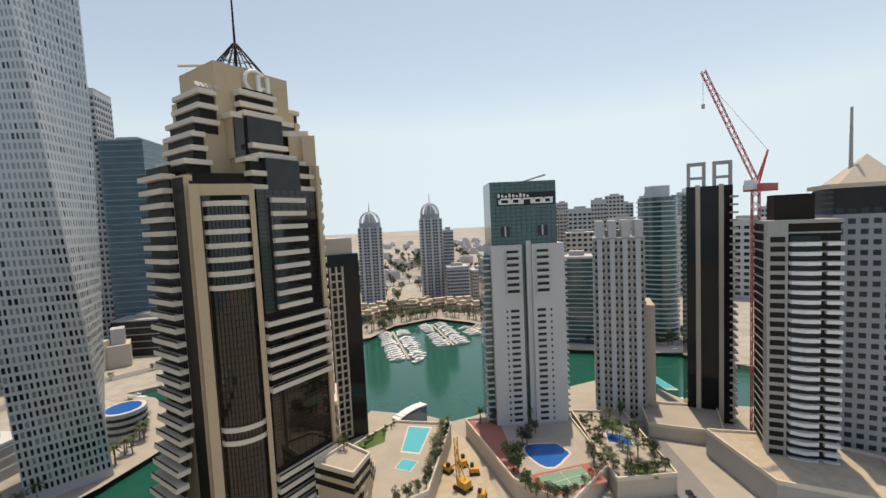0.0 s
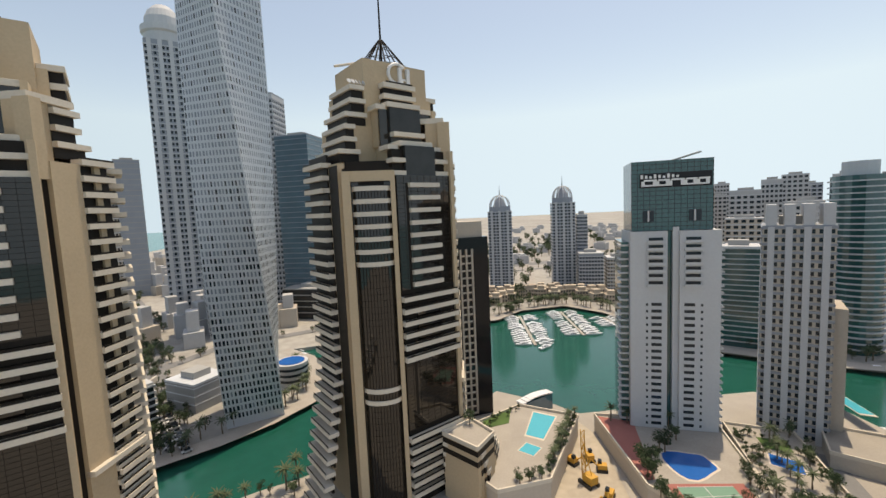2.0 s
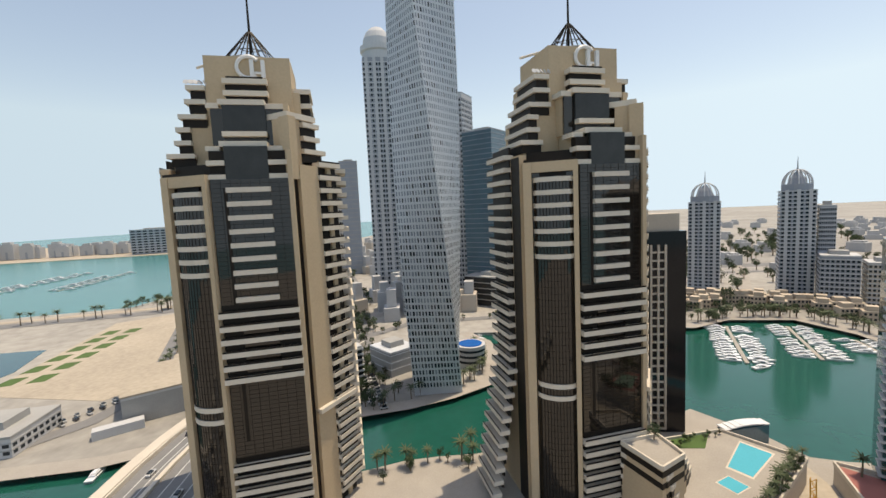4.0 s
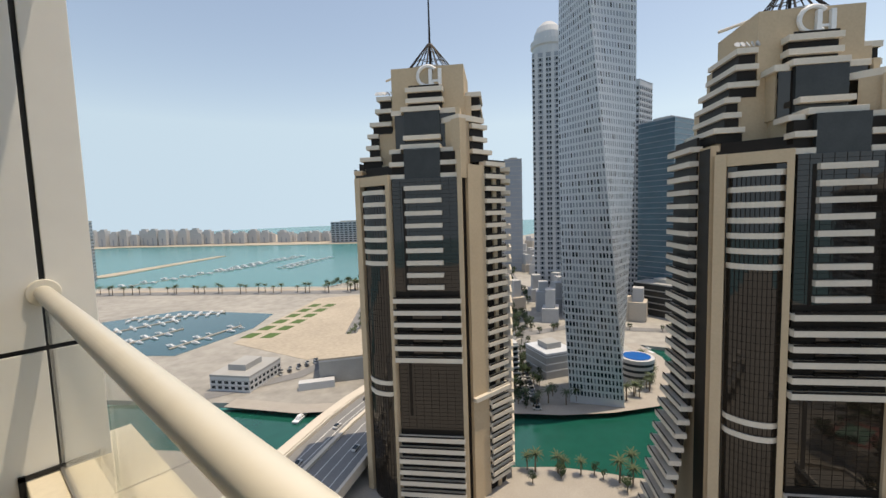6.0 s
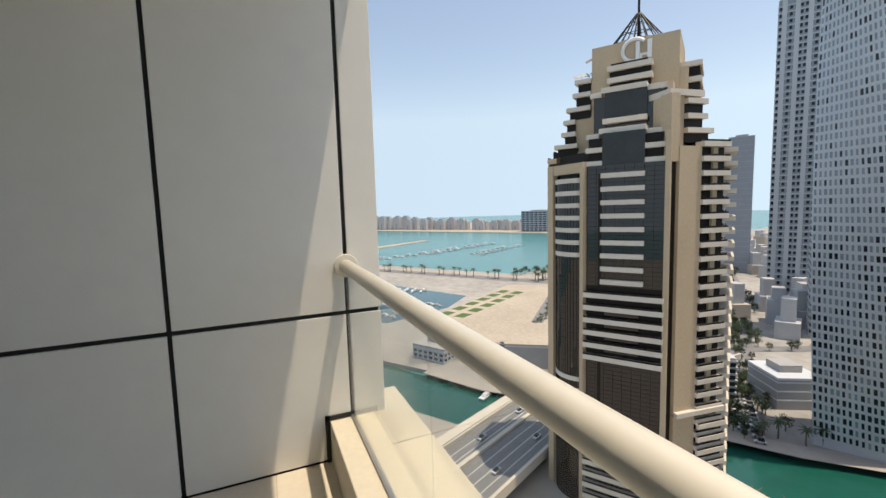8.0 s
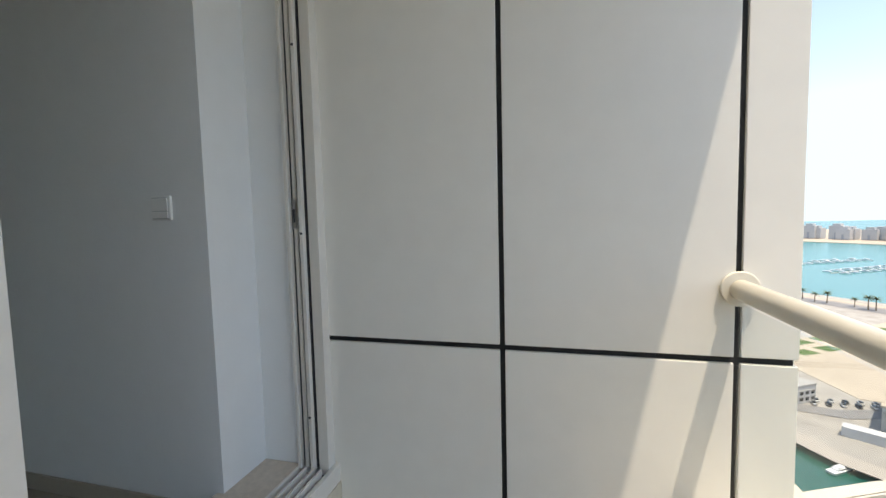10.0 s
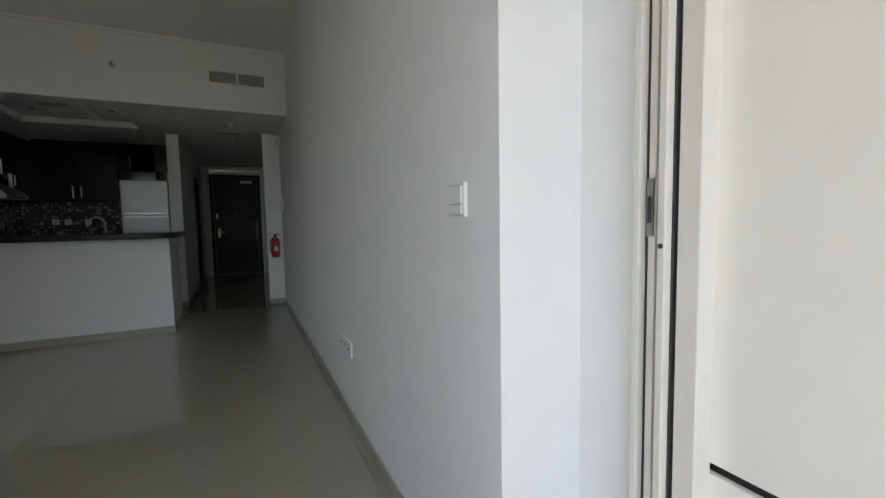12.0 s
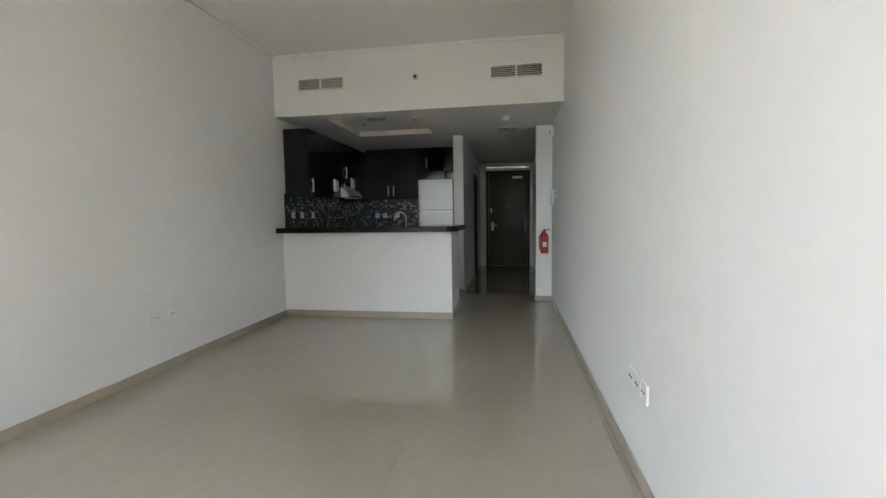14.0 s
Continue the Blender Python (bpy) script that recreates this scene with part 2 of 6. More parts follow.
DOORY = -3.82

# side wall of the balcony: core with clad panels and black joints
side_wall = structure("wall_balcony_side", box(B(), -0.025, EDGE - 0.012, 0.012, 0.30, BFLOOR - 0.3, 3.4), M_JOINT,
                      "balcony side wall clad in off-white panels with black joints")
JZ = 0.60
xs = (-0.02, 0.82, RAILX, EDGE)
for i in range(3):
    for z0, z1 in ((BFLOOR + 0.012, JZ - 0.012), (JZ + 0.012, 3.39)):
        part("panel", box(B(), xs[i] + 0.011, xs[i + 1] - (0.011 if i < 2 else 0.0), -0.004 if i < 2 else -0.002, 0.03, z0, z1), M_PANEL, side_wall, bevel=0.003)
part("panel", box(B(), EDGE - 0.014, EDGE, 0.031, 0.30, BFLOOR, 3.39), M_PANEL, side_wall)
structure("wall_balcony_far", box(B(), -0.1, EDGE, -5.6, -5.35, BFLOOR - 0.3, 3.4), M_PANEL, "off-white clad wall closing the balcony")
bfl = structure("floor_balcony", box(B(), 0.03, RAILX + 0.05, -5.35, 0.0, BFLOOR - 0.3, BFLOOR - 0.006), M_GROUT, "balcony slab under beige floor tiles")
me = mesh_of("tile", box(B(), 0.002, 0.398, 0.002, 0.398, -0.008, 0.0), M_BTILE)
for i in range(4):
    for j in range(13):
        piece("tile", me, bfl, pose(0.045 + i * 0.4, -5.2 + j * 0.4, BFLOOR))
structure("ceiling_balcony", box(B(), -0.1, 1.90, -5.6, 0.3, 2.95, 3.3), M_CEIL, "white painted underside of the balcony above")
curb = structure("balcony_curb", box(B(), RAILX - 0.13, RAILX - 0.012, -5.35, -0.012, BFLOOR - 0.2, 0.0), M_STONE, "low cream stone kerb under the glass balustrade", 0.006)
structure("balcony_ledge", box(B(), RAILX + 0.012, RAILX + 0.34, -5.35, 0.3, BFLOOR - 0.4, -0.01), M_STONE, "cream ledge outside the balcony glass", 0.006)
structure("trim", box(B(), RAILX - 0.155, RAILX - 0.131, -0.013, -0.005, BFLOOR, 0.03), M_JOINT, "black sealant joint round the kerb")
structure("trim", box(B(), RAILX - 0.155, RAILX - 0.0, -0.013, -0.005, 0.002, 0.026), M_JOINT, "black sealant joint on top of the kerb")

structure("wall_tower_below", box(B(), -11.6, EDGE - 0.1, -5.6, 0.5, -96.0, BFLOOR - 0.42), M_PANEL, "off-white storeys of the tower below the flat")

# balustrade
bal = thing("balustrade", "frameless glass balcony balustrade under a thick round cream handrail", "balustrade", pose(RAILX, 0, 0))
part("handrail", tube(B(), (0, -0.015, 0.862), (-0.06, -5.3, 0.838), 0.036, n=28), M_RAIL, bal, "thick round cream-painted handrail", smooth=True)
part("wall_flange", tube(B(), (0, -0.005, 0.864), (0, -0.02, 0.864), 0.064, n=28), M_RAIL, bal, "round cream wall flange", bevel=0.004)
for y in (-0.02, -1.24, -2.46, -3.68):
    g = part("glass_pane", box(B(), -0.006, 0.006, y - 1.205, y, 0.004, 0.81), M_GLASS, bal, "clear balustrade glass")
    g.visible_shadow = False
part("glass_channel", box(B(), -0.011, 0.011, -5.3, -0.01, -0.006, 0.012), M_STEEL, bal)

# facade around the sliding door
structure("wall_facade_head", box(B(), -0.34, -0.004, DOORY, 0.012, 2.74, CEIL + 0.25), M_WALL, "white wall above the balcony door")
structure("wall_facade_side", box(B(), -0.34, 0.0, -5.6, DOORY, BFLOOR, CEIL + 0.25), M_PANEL, "off-white facade wall beside the balcony door")
structure("door_sill", box(B(), 0.002, 0.05, DOORY, -0.006, BFLOOR, -0.085), M_STONE, "cream upstand under the sliding door")
structure("threshold", box(B(), -0.36, -0.12, DOORY, -0.05, FZ - 0.1, 0.002), M_MARBLE, "veined beige marble threshold", 0.002)

door = thing("sliding_door", "white aluminium sliding balcony door slid half open", "sliding door", pose(-0.01, 0, 0))
fr = part("outer_frame", box(B(), -0.02, 0.03, -0.06, -0.002, -0.084, 2.74), M_ALU, door, "white aluminium jamb", 0.003)
for i, x in enumerate((-0.115, -0.085, -0.05)):
    part("jamb_track", box(B(), x, x + 0.018, -0.085 if i != 1 else -0.07, -0.03, 0.0, 2.74), M_ALU, door, "", 0.002)
part("jamb_back", box(B(), -0.13, -0.019, -0.033, -0.01, 0.0, 2.74), M_ALU, door)
for x in (-0.096, -0.064, -0.030):
    part("gasket", box(B(), x - 0.004, x + 0.004, -0.062, -0.031, 0.0, 2.74), M_GASKET, door, "black gasket strip")
part("strike_plate", box(B(), -0.084, -0.068, -0.076, -0.07, 1.11, 1.24), M_STEEL, door, "steel strike plate")
part("strike_slot", box(B(), -0.080, -0.072, -0.079, -0.0745, 1.14, 1.2), M_GREYDARK, door, "dark latch slot")
for z in (0.25, 1.09, 1.9):
    part("screw_cap", tube(B(), (-0.04, -0.088, z), (-0.04, -0.03, z), 0.006), M_GREYDARK, door)
part("head_track", box(B(), -0.13, 0.03, DOORY, -0.062, 2.68, 2.738), M_ALU, door)
for x in (-0.118, -0.078, -0.038, 0.0):
    part("floor_track", box(B(), x, x + 0.012, DOORY, -0.088, -0.03, 0.012), M_ALU, door, "", 0.002)
part("track_bed", box(B(), -0.119, 0.05, DOORY, -0.062, -0.083, -0.031), M_GASKET, door, "dark track bed")
part("front_lip", box(B(), 0.032, 0.056, DOORY, -0.003, -0.086, 0.0), M_ALU, door, "white sill lip", 0.003)


def leaf(x, y0, y1):
    lf = part("leaf_frame", box(box(box(box(B(), x, x + 0.03, y0, y0 + 0.07, 0.014, 2.675), x, x + 0.03, y1 - 0.07, y1, 0.014, 2.675),
              x, x + 0.03, y0 + 0.07, y1 - 0.07, 0.014, 0.1), x, x + 0.03, y0 + 0.07, y1 - 0.07, 2.6, 2.675), M_ALU, door, "white sliding leaf frame")
    g = part("pane", box(B(), x + 0.012, x + 0.018, y0 + 0.07, y1 - 0.07, 0.1, 2.6), M_GLASS, lf, "clear door glass")
    g.visible_shadow = False


leaf(-0.04, -2.45, -1.193)
leaf(0.0, -2.47, -1.158)
leaf(-0.08, -3.82, -2.4)

# room shell
structure("wall_living_long", box(B(), -6.49, -0.325, WY, 0.0, FZ, CEIL + 0.2), M_WALL, "long plain white living-room wall")
structure("wall_niche", box(B(), -0.325, -0.141, -0.05, 0.3, FZ, CEIL + 0.2), M_WALL, "white reveal beside the balcony door")
structure("wall_behind_niche", box(B(), -0.345, -0.021, 0.3, 0.5, -0.3, CEIL + 0.2), M_WALL, "white wall core")
structure("wall_living_opposite", box(B(), -8.2, -0.345, LY - 0.25, LY, FZ, CEIL + 0.2), M_WALL, "plain white living-room wall with sockets")
structure("ceiling_living", box(B(), BEAMX, -0.34, LY, WY, CEIL, CEIL + 0.15), M_CEIL, "flat white living-room ceiling")
structure("cornice", box(B(), BEAMX + 0.002, BEAMX + 0.03, LY, WY, CEIL - 0.035, CEIL), M_CEIL, "thin white cornice", 0.008)
structure("cornice", box(B(), BEAMX + 0.03, -0.35, LY + 0.001, LY + 0.03, CEIL - 0.035, CEIL), M_CEIL, "thin white cornice", 0.008)
structure("beam", box(B(), BEAMX - 0.3, BEAMX, LY, WY, KCEIL + 0.003, CEIL + 0.15), M_WALL, "white dropped bulkhead above the kitchen")
TX0, TX1, TY0, TY1 = -6.68, -5.48, -3.36, -2.14
cb = B()
box(cb, -11.2, TX0, LY, 0.0, KCEIL, KCEIL + 0.12)
box(cb, TX1, BEAMX - 0.001, LY, WY, KCEIL, KCEIL + 0.12)
box(cb, TX0, TX1, LY, TY0, KCEIL, KCEIL + 0.12)
box(cb, TX0, TX1, TY1, WY, KCEIL, KCEIL + 0.12)
box(cb, TX0, TX1, TY0, TY1, KCEIL + 0.08, KCEIL + 0.13)
for k in (1, 2):
    y = TY0 + (TY1 - TY0) * k / 3
    box(cb, TX0, TX1, y - 0.008, y + 0.008, KCEIL + 0.066, KCEIL + 0.079)
structure("ceiling_kitchen", cb, M_CEIL, "lowered white kitchen ceiling with a recessed panelled tray")
structure("wall_kitchen_back", box(B(), -8.2, -7.95, LY, -1.86, FZ, KCEIL), M_WALL, "kitchen back wall")
structure("wall_hall_stub", box(B(), -8.2, -6.95, -1.86, -1.70, FZ, KCEIL), M_WALL, "white partition end between kitchen and hall")
structure("wall_hall_a", box(B(), -9.0, -8.2, -1.86, -1.70, FZ, KCEIL), M_WALL, "white hall wall")
structure("wall_hall_b", box(B(), -11.2, -9.9, -1.86, -1.70, FZ, KCEIL), M_WALL, "white hall wall")
structure("wall_hall_c", box(B(), -9.9, -9.0, -1.86, -1.70, 2.2, KCEIL), M_WALL, "white wall over a side door")
structure("wall_column", box(B(), -6.69, -6.49, -0.552, 0.0, FZ, KCEIL), M_WALL, "white pier at the hall entrance")
structure("wall_hall_right", box(B(), -11.2, -6.69, -0.36, -0.1, FZ, KCEIL), M_WALL, "white hall wall")
structure("wall_hall_end", box(box(box(B(), -11.3, -10.93, -1.70, -1.55, FZ, KCEIL), -11.3, -10.93, -0.44, -0.36, FZ, KCEIL), -11.3, -10.93, -1.55, -0.44, 2.44, KCEIL), M_WALL, "white hall end wall")

fl = structure("floor", box(B(), -11.3, -0.361, LY, 0.0, -0.3, FZ - 0.004), M_GROUT, "screed under polished beige floor tiles")
me = mesh_of("tile", box(B(), 0.0003, 0.5997, 0.0003, 0.5997, -0.006, 0.0), M_FLOOR)
for i in range(18):
    for j in range(6):
        piece("tile", me, fl, pose(-0.965 - i * 0.6, LY + j * 0.6 - 0.01, FZ))
part("tile_strip", box(B(), -11.3, -0.361, LY + 3.592, 0.0, FZ - 0.006, FZ - 0.0005), M_FLOOR, fl)


def skirting(x0, x1, y0, y1, label="beige tile skirting"):
    structure("baseboard", box(B(), x0, x1, y0, y1, FZ, FZ + 0.08), M_SKIRT, label, 0.003)


skirting(-6.478, -0.35, WY - 0.012, WY - 0.001)
skirting(-5.235, -0.36, LY + 0.001, LY + 0.012)
skirting(-6.489, -6.478, -0.552, WY - 0.013)
skirting(-6.69, -6.49, -0.564, -0.553)
skirting(-6.949, -6.938, -1.86, -1.70)
skirting(-9.0, -6.94, -1.699, -1.688)

# entrance door
structure("wall_outer", box(B(), -11.6, -11.31, LY - 0.3, 0.1, -0.2, CEIL), M_WALL, "wall closing the flat behind the entrance door")
# Unseen box added to keep sky light from leaking round the side door.
structure("wall_outer_side", box(B(), -10.2, -8.7, -2.1, -1.9, -0.2, KCEIL), M_WALL, "unseen wall added behind the side door to block light")
ed = thing("entrance_door", "closed dark walnut entrance door at the end of the hall", "door", pose(-10.93, -0.995, FZ))
part("leaf", box(B(), -0.05, -0.01, -0.48, 0.48, 0.01, 2.36), M_DOOR, ed, "dark walnut door leaf", 0.004)
part("frame", box(box(box(B(), -0.06, 0.02, -0.555, -0.485, 0, 2.44), -0.06, 0.02, 0.485, 0.555, 0, 2.44), -0.06, 0.02, -0.484, 0.484, 2.365, 2.438), M_DOOR, ed, "dark walnut door frame")
h = part("handle", box(box(B(), -0.01, 0.004, -0.42, -0.36, 0.92, 1.14), 0.004, 0.05, -0.40, -0.385, 1.05, 1.065), M_STEEL, ed, "steel lever handle plate")
part("lever", tube(B(), (0.05, -0.4, 1.057), (0.05, -0.27, 1.057), 0.009), M_STEEL, h)
part("lock_knob", tube(B(), (-0.01, -0.39, 0.97), (0.03, -0.39, 0.97), 0.02, n=12), M_STEEL, ed)
part("peephole", tube(B(), (-0.01, 0.0, 1.5), (0.0, 0.0, 1.5), 0.012, n=10), M_STEEL, ed)
part("safety_latch", box(B(), -0.01, 0.015, -0.44, -0.40, 1.38, 1.5), M_STEEL, ed)
part("door_closer", box(B(), -0.01, 0.05, 0.12, 0.38, 2.24, 2.3), M_STEEL, ed, "steel door closer", 0.004)
part("pull_bar", tube(B(), (0.01, 0.44, 0.85), (0.01, 0.44, 1.3), 0.012), M_STEEL, ed)
sd = thing("side_door", "dark walnut side door in the hall", "door", pose(-9.45, -1.78, FZ))
part("leaf", box(B(), -0.40, 0.40, -0.03, 0.03, 0.01, 2.12), M_DOOR, sd, bevel=0.003)
part("frame", box(box(box(B(), -0.45, -0.401, -0.08, 0.09, 0, 2.2), 0.401, 0.45, -0.08, 0.09, 0, 2.2), -0.4, 0.4, -0.08, 0.09, 2.125, 2.198), M_DOOR, sd)

# ---- kitchen ----
ISX = -5.235
isl = thing("breakfast_bar", "white half-height kitchen partition with beige skirting", "bar counter", pose(ISX, 0, FZ))
part("front_wall", box(B(), -0.16, 0.0, LY + 0.002, -1.674, 0.0, 0.985 - FZ), M_WALL, isl, "white painted half wall")
part("end_wall", box(B(), -0.78, -0.161, -1.80, -1.674, 0.0, 0.985 - FZ), M_WALL, isl)
part("skirting", box(B(), 0.001, 0.012, LY + 0.013, -1.662, 0.0, 0.085), M_SKIRT, isl, "beige tile skirting", 0.003)
part("skirting", box(B(), -0.78, 0.0, -1.673, -1.662, 0.0, 0.085), M_SKIRT, isl, "beige tile skirting", 0.003)
wt = tagged(part("bar_top", prism(B(), [(-5.05, LY + 0.003), (-5.05, -1.70), (-5.15, -1.58), (-6.04, -1.58), (-6.04, -1.94), (-5.66, -1.94), (-5.66, LY + 0.003)], 0.986, 1.052), M_GRANITE, None,
                 "polished black granite worktop with a clipped corner on the bar", 0.006), category="worktop")
for i in range(3):
    base = thing("base_cabinet", "black gloss base cabinet below the worktop", "cabinet", pose(-5.78, LY + 0.02 + i * 0.62, FZ), group="base cabinets")
    part("body", box(B(), -0.34, 0.36, 0.0, 0.6, 0.0, 0.86), M_BLACKGLOSS, base)
    part("door", box(B(), -0.362, -0.341, 0.004, 0.596, 0.1, 0.855), M_BLACKGLOSS, base)
bc = thing("base_cabinet", "black gloss base cabinet along the back wall", "cabinet", pose(-7.94, LY + 0.01, FZ), group="base cabinets")
part("body", box(B(), 0.0, 0.58, 0, 1.1, 0, 0.86), M_BLACKGLOSS, bc)
tagged(part("worktop", box(B(), -7.945, -7.32, LY + 0.005, -2.54, 0.767, 0.807), M_GRANITE, None, "polished black granite worktop by the back wall", 0.004), category="worktop")

# wall tiles: dark mosaic of squares
mos = thing("backsplash", "dark blue-grey mosaic backsplash with pale squares", "backsplash", pose(0, 0, 0), kind="structure")
part("backing", box(box(B(), -7.949, -7.942, LY, -2.0, 0.9, 1.52), -7.94, -5.3, LY + 0.001, LY + 0.008, 0.9, 1.52), M_MOS_A, mos)
rng = random.Random(4)
ba, bb = B(), B()
for k in range(38):
    for r in range(12):
        b = ba if rng.random() < 0.55 else bb
        if k < 38 and LY + 0.01 + k * 0.05 < -2.05:
            y, z, s = LY + 0.012 + k * 0.05, 0.91 + r * 0.05, rng.choice((0.022, 0.03, 0.044))
            box(b, -7.942, -7.938, y, y + s, z, z + s)
for k in range(52):
    for r in range(12):
        b = ba if rng.random() < 0.55 else bb
        x, z, s = -7.93 + k * 0.05, 0.91 + r * 0.05, rng.choice((0.022, 0.03, 0.044))
        box(b, x, x + s, LY + 0.008, LY + 0.012, z, z + s)
part("dark_mosaic", ba, M_MOS_A, mos, "dark mosaic squares", kind="stuff")
part("pale_mosaic", bb, M_MOS_B, mos, "pale grey mosaic squares", kind="stuff")


def wall_cabinet(m, w, h, handle_side, label, glass=False):
    c = thing("wall_cabinet", label, "cabinet", m, group="wall cabinets")
    part("body", box(B(), 0.0, w, 0.0, 0.33, 0.0, h), M_BLACKGLOSS, c)
    d = part("door", box(B(), 0.003, w - 0.003, -0.022, -0.002, 0.003, h - 0.003), M_BLACKGLOSS if not glass else M_SMOKE, c, "glossy black door" if not glass else "smoked glass door", 0.002)
    x = 0.05 if handle_side < 0 else w - 0.05
    part("handle", tube(tube(tube(B(), (x, -0.05, 0.06), (x, -0.05, 0.24), 0.008), (x, -0.05, 0.08), (x, -0.02, 0.08), 0.005), (x, -0.05, 0.22), (x, -0.02, 0.22), 0.005), M_STEEL, d, "steel bar handle")
    return c


for i in range(4):
    x = -5.33 - i * 0.6
    if i != 2:
        wall_cabinet(pose(x, LY + 0.34, 1.47, 0, 0, 180), 0.6, 0.9, 1 if i % 2 else -1, "black gloss wall cabinet along the side wall")
wall_cabinet(pose(-6.53, LY + 0.34, 1.75, 0, 0, 180), 0.6, 0.62, -1, "short black gloss cabinet above the cooker hood")
for i in range(3):
    wall_cabinet(pose(-7.60, LY + 0.35 + i * 0.5, 1.5, 0, 0, 90), 0.5, 0.92, 1 if i % 2 == 0 else -1, "black gloss wall cabinet on the back wall")
wall_cabinet(pose(-7.60, -2.06 - 0.42, 1.98, 0, 0, 90), 0.55, 0.44, -1, "small cabinet with a smoked glass door above the fridge", True)

hood = thing("cooker_hood", "curved brushed steel cooker hood below a wall cabinet", "cooker hood", pose(-6.68, LY + 0.02, 1.5))
bm = B()
prof = [(0.0, 0.0), (0.46, 0.0), (0.47, 0.04), (0.42, 0.1), (0.32, 0.17), (0.18, 0.22), (0.0, 0.24)]
lo = [bm.verts.new((-0.3, y, z)) for y, z in prof]
hi = [bm.verts.new((0.3, y, z)) for y, z in prof]
bm.faces.new(lo)
bm.faces.new(hi[::-1])
for i in range(len(prof)):
    j = (i + 1) % len(prof)
    bm.faces.new((lo[i], hi[i], hi[j], lo[j]))
part("canopy", bm, M_STEEL, hood)
part("control_strip", box(B(), -0.2, 0.2, 0.462, 0.475, 0.008, 0.03), M_GREYDARK, hood)
for i, (x, z) in enumerate(((-6.15, 1.58), (-6.85, 1.66))):
    sl = thing("chrome_rail_bracket", "small chrome-framed bracket on a wall cabinet", "bracket", pose(x, LY + 0.365, z))
    part("plate", box(B(), -0.05, 0.05, 0, 0.006, 0, 0.18), M_STEEL, sl, bevel=0.002)
    part("bar", tube(B(), (-0.045, 0.03, 0.02), (-0.045, 0.03, 0.16), 0.006), M_STEEL, sl)
    part("bar", tube(B(), (0.045, 0.03, 0.02), (0.045, 0.03, 0.16), 0.006), M_STEEL, sl)
fg = thing("fridge", "silver two-door fridge freezer with the freezer on top", "fridge", pose(-7.93, -2.53, FZ))
part("body", box(B(), 0, 0.62, 0, 0.62, 0.02, 1.96), M_FRIDGE, fg, bevel=0.01)
part("freezer_door", box(B(), 0.622, 0.68, 0.003, 0.617, 1.43, 1.955), M_FRIDGE, fg, bevel=0.012)
part("fridge_door", box(B(), 0.622, 0.68, 0.003, 0.617, 0.06, 1.415), M_FRIDGE, fg, bevel=0.012)
part("handle", box(B(), 0.682, 0.705, 0.05, 0.6, 1.435, 1.46), M_STEEL, fg, "steel grip", 0.004)
part("handle", box(B(), 0.682, 0.705, 0.05, 0.6, 1.385, 1.41), M_STEEL, fg, "steel grip", 0.004)
tap = thing("kitchen_tap", "chrome swan-neck kitchen tap behind the bar", "tap", pose(-5.62, -2.35, 0.86))
bm = B()
pts = [Vector((0, 0, 0.05)), Vector((0, 0, 0.3))] + [Vector((0, -0.08 + 0.08 * math.cos(a), 0.3 + 0.08 * math.sin(a))) for a in (0.5, 1.0, 1.57, 2.1, 2.7)] + [Vector((0, -0.165, 0.27))]
for p, q in zip(pts, pts[1:]):
    tube(bm, p, q, 0.011)
part("spout", bm, M_STEEL, tap, smooth=True)
part("base", lathe(B(), [(0.03, 0.0), (0.03, 0.03), (0.02, 0.06)]), M_STEEL, tap)


# ---- fittings ----
def plate(name, label, cat, m, w, h, insets, group=""):
    """A wall plate in local x-z facing -y."""
    t = thing(name, label, cat, m, group)
    part("plate", box(B(), -w / 2, w / 2, -0.012, 0.0, -h / 2, h / 2), M_PLASTIC, t, bevel=0.003)
    if cat == "light switch":
        part("rocker_gap", box(B(), -w * 0.43, w * 0.43, -0.0135, -0.0121, -h * 0.45, h * 0.43), M_FRIDGE, t, "grey gap round the rockers")
    for x0, x1, z0, z1, mt in insets:
        part("rocker" if mt is M_PLASTIC else "socket_hole", box(B(), x0, x1, -0.018, -0.0125, z0, z1), mt, t, bevel=0.0015)
    return t


plate("light_switch", "white square double rocker light switch on the living-room wall", "light switch", pose(-0.54, WY, 1.212), 0.1, 0.1,
      [(-0.04, 0.04, -0.012, 0.04, M_PLASTIC), (-0.04, 0.04, -0.042, -0.015, M_PLASTIC)])
for i in range(3):
    plate("wall_socket", "white wall socket low on the living-room wall", "socket", pose(-2.03 - i * 0.1, WY, 0.345), 0.085, 0.095,
          [(-0.016, -0.012, -0.004, 0.008, M_GREYDARK), (0.012, 0.016, -0.004, 0.008, M_GREYDARK)], "sockets in a row")
for i in range(2):
    plate("wall_socket", "white wall socket on the opposite living-room wall", "socket", pose(-3.12 - i * 0.17, LY, 0.345, 0, 0, 180), 0.09, 0.09,
          [(-0.016, -0.012, -0.004, 0.008, M_GREYDARK), (0.012, 0.016, -0.004, 0.008, M_GREYDARK)], "sockets on opposite wall")
for y in (-3.6, -3.45, -3.2):
    plate("wall_socket", "white socket on the mosaic backsplash", "socket", pose(-7.938, y + 0.1, 1.2, 0, 0, 90), 0.085, 0.085, [(-0.01, 0.01, -0.01, 0.01, M_GREYDARK)], "kitchen sockets")
for x in (-5.5, -5.75, -6.1):
    plate("wall_socket", "white socket on the mosaic backsplash", "socket", pose(x, LY + 0.012, 1.22, 0, 0, 180), 0.085, 0.085, [(-0.01, 0.01, -0.01, 0.01, M_GREYDARK)], "kitchen sockets")
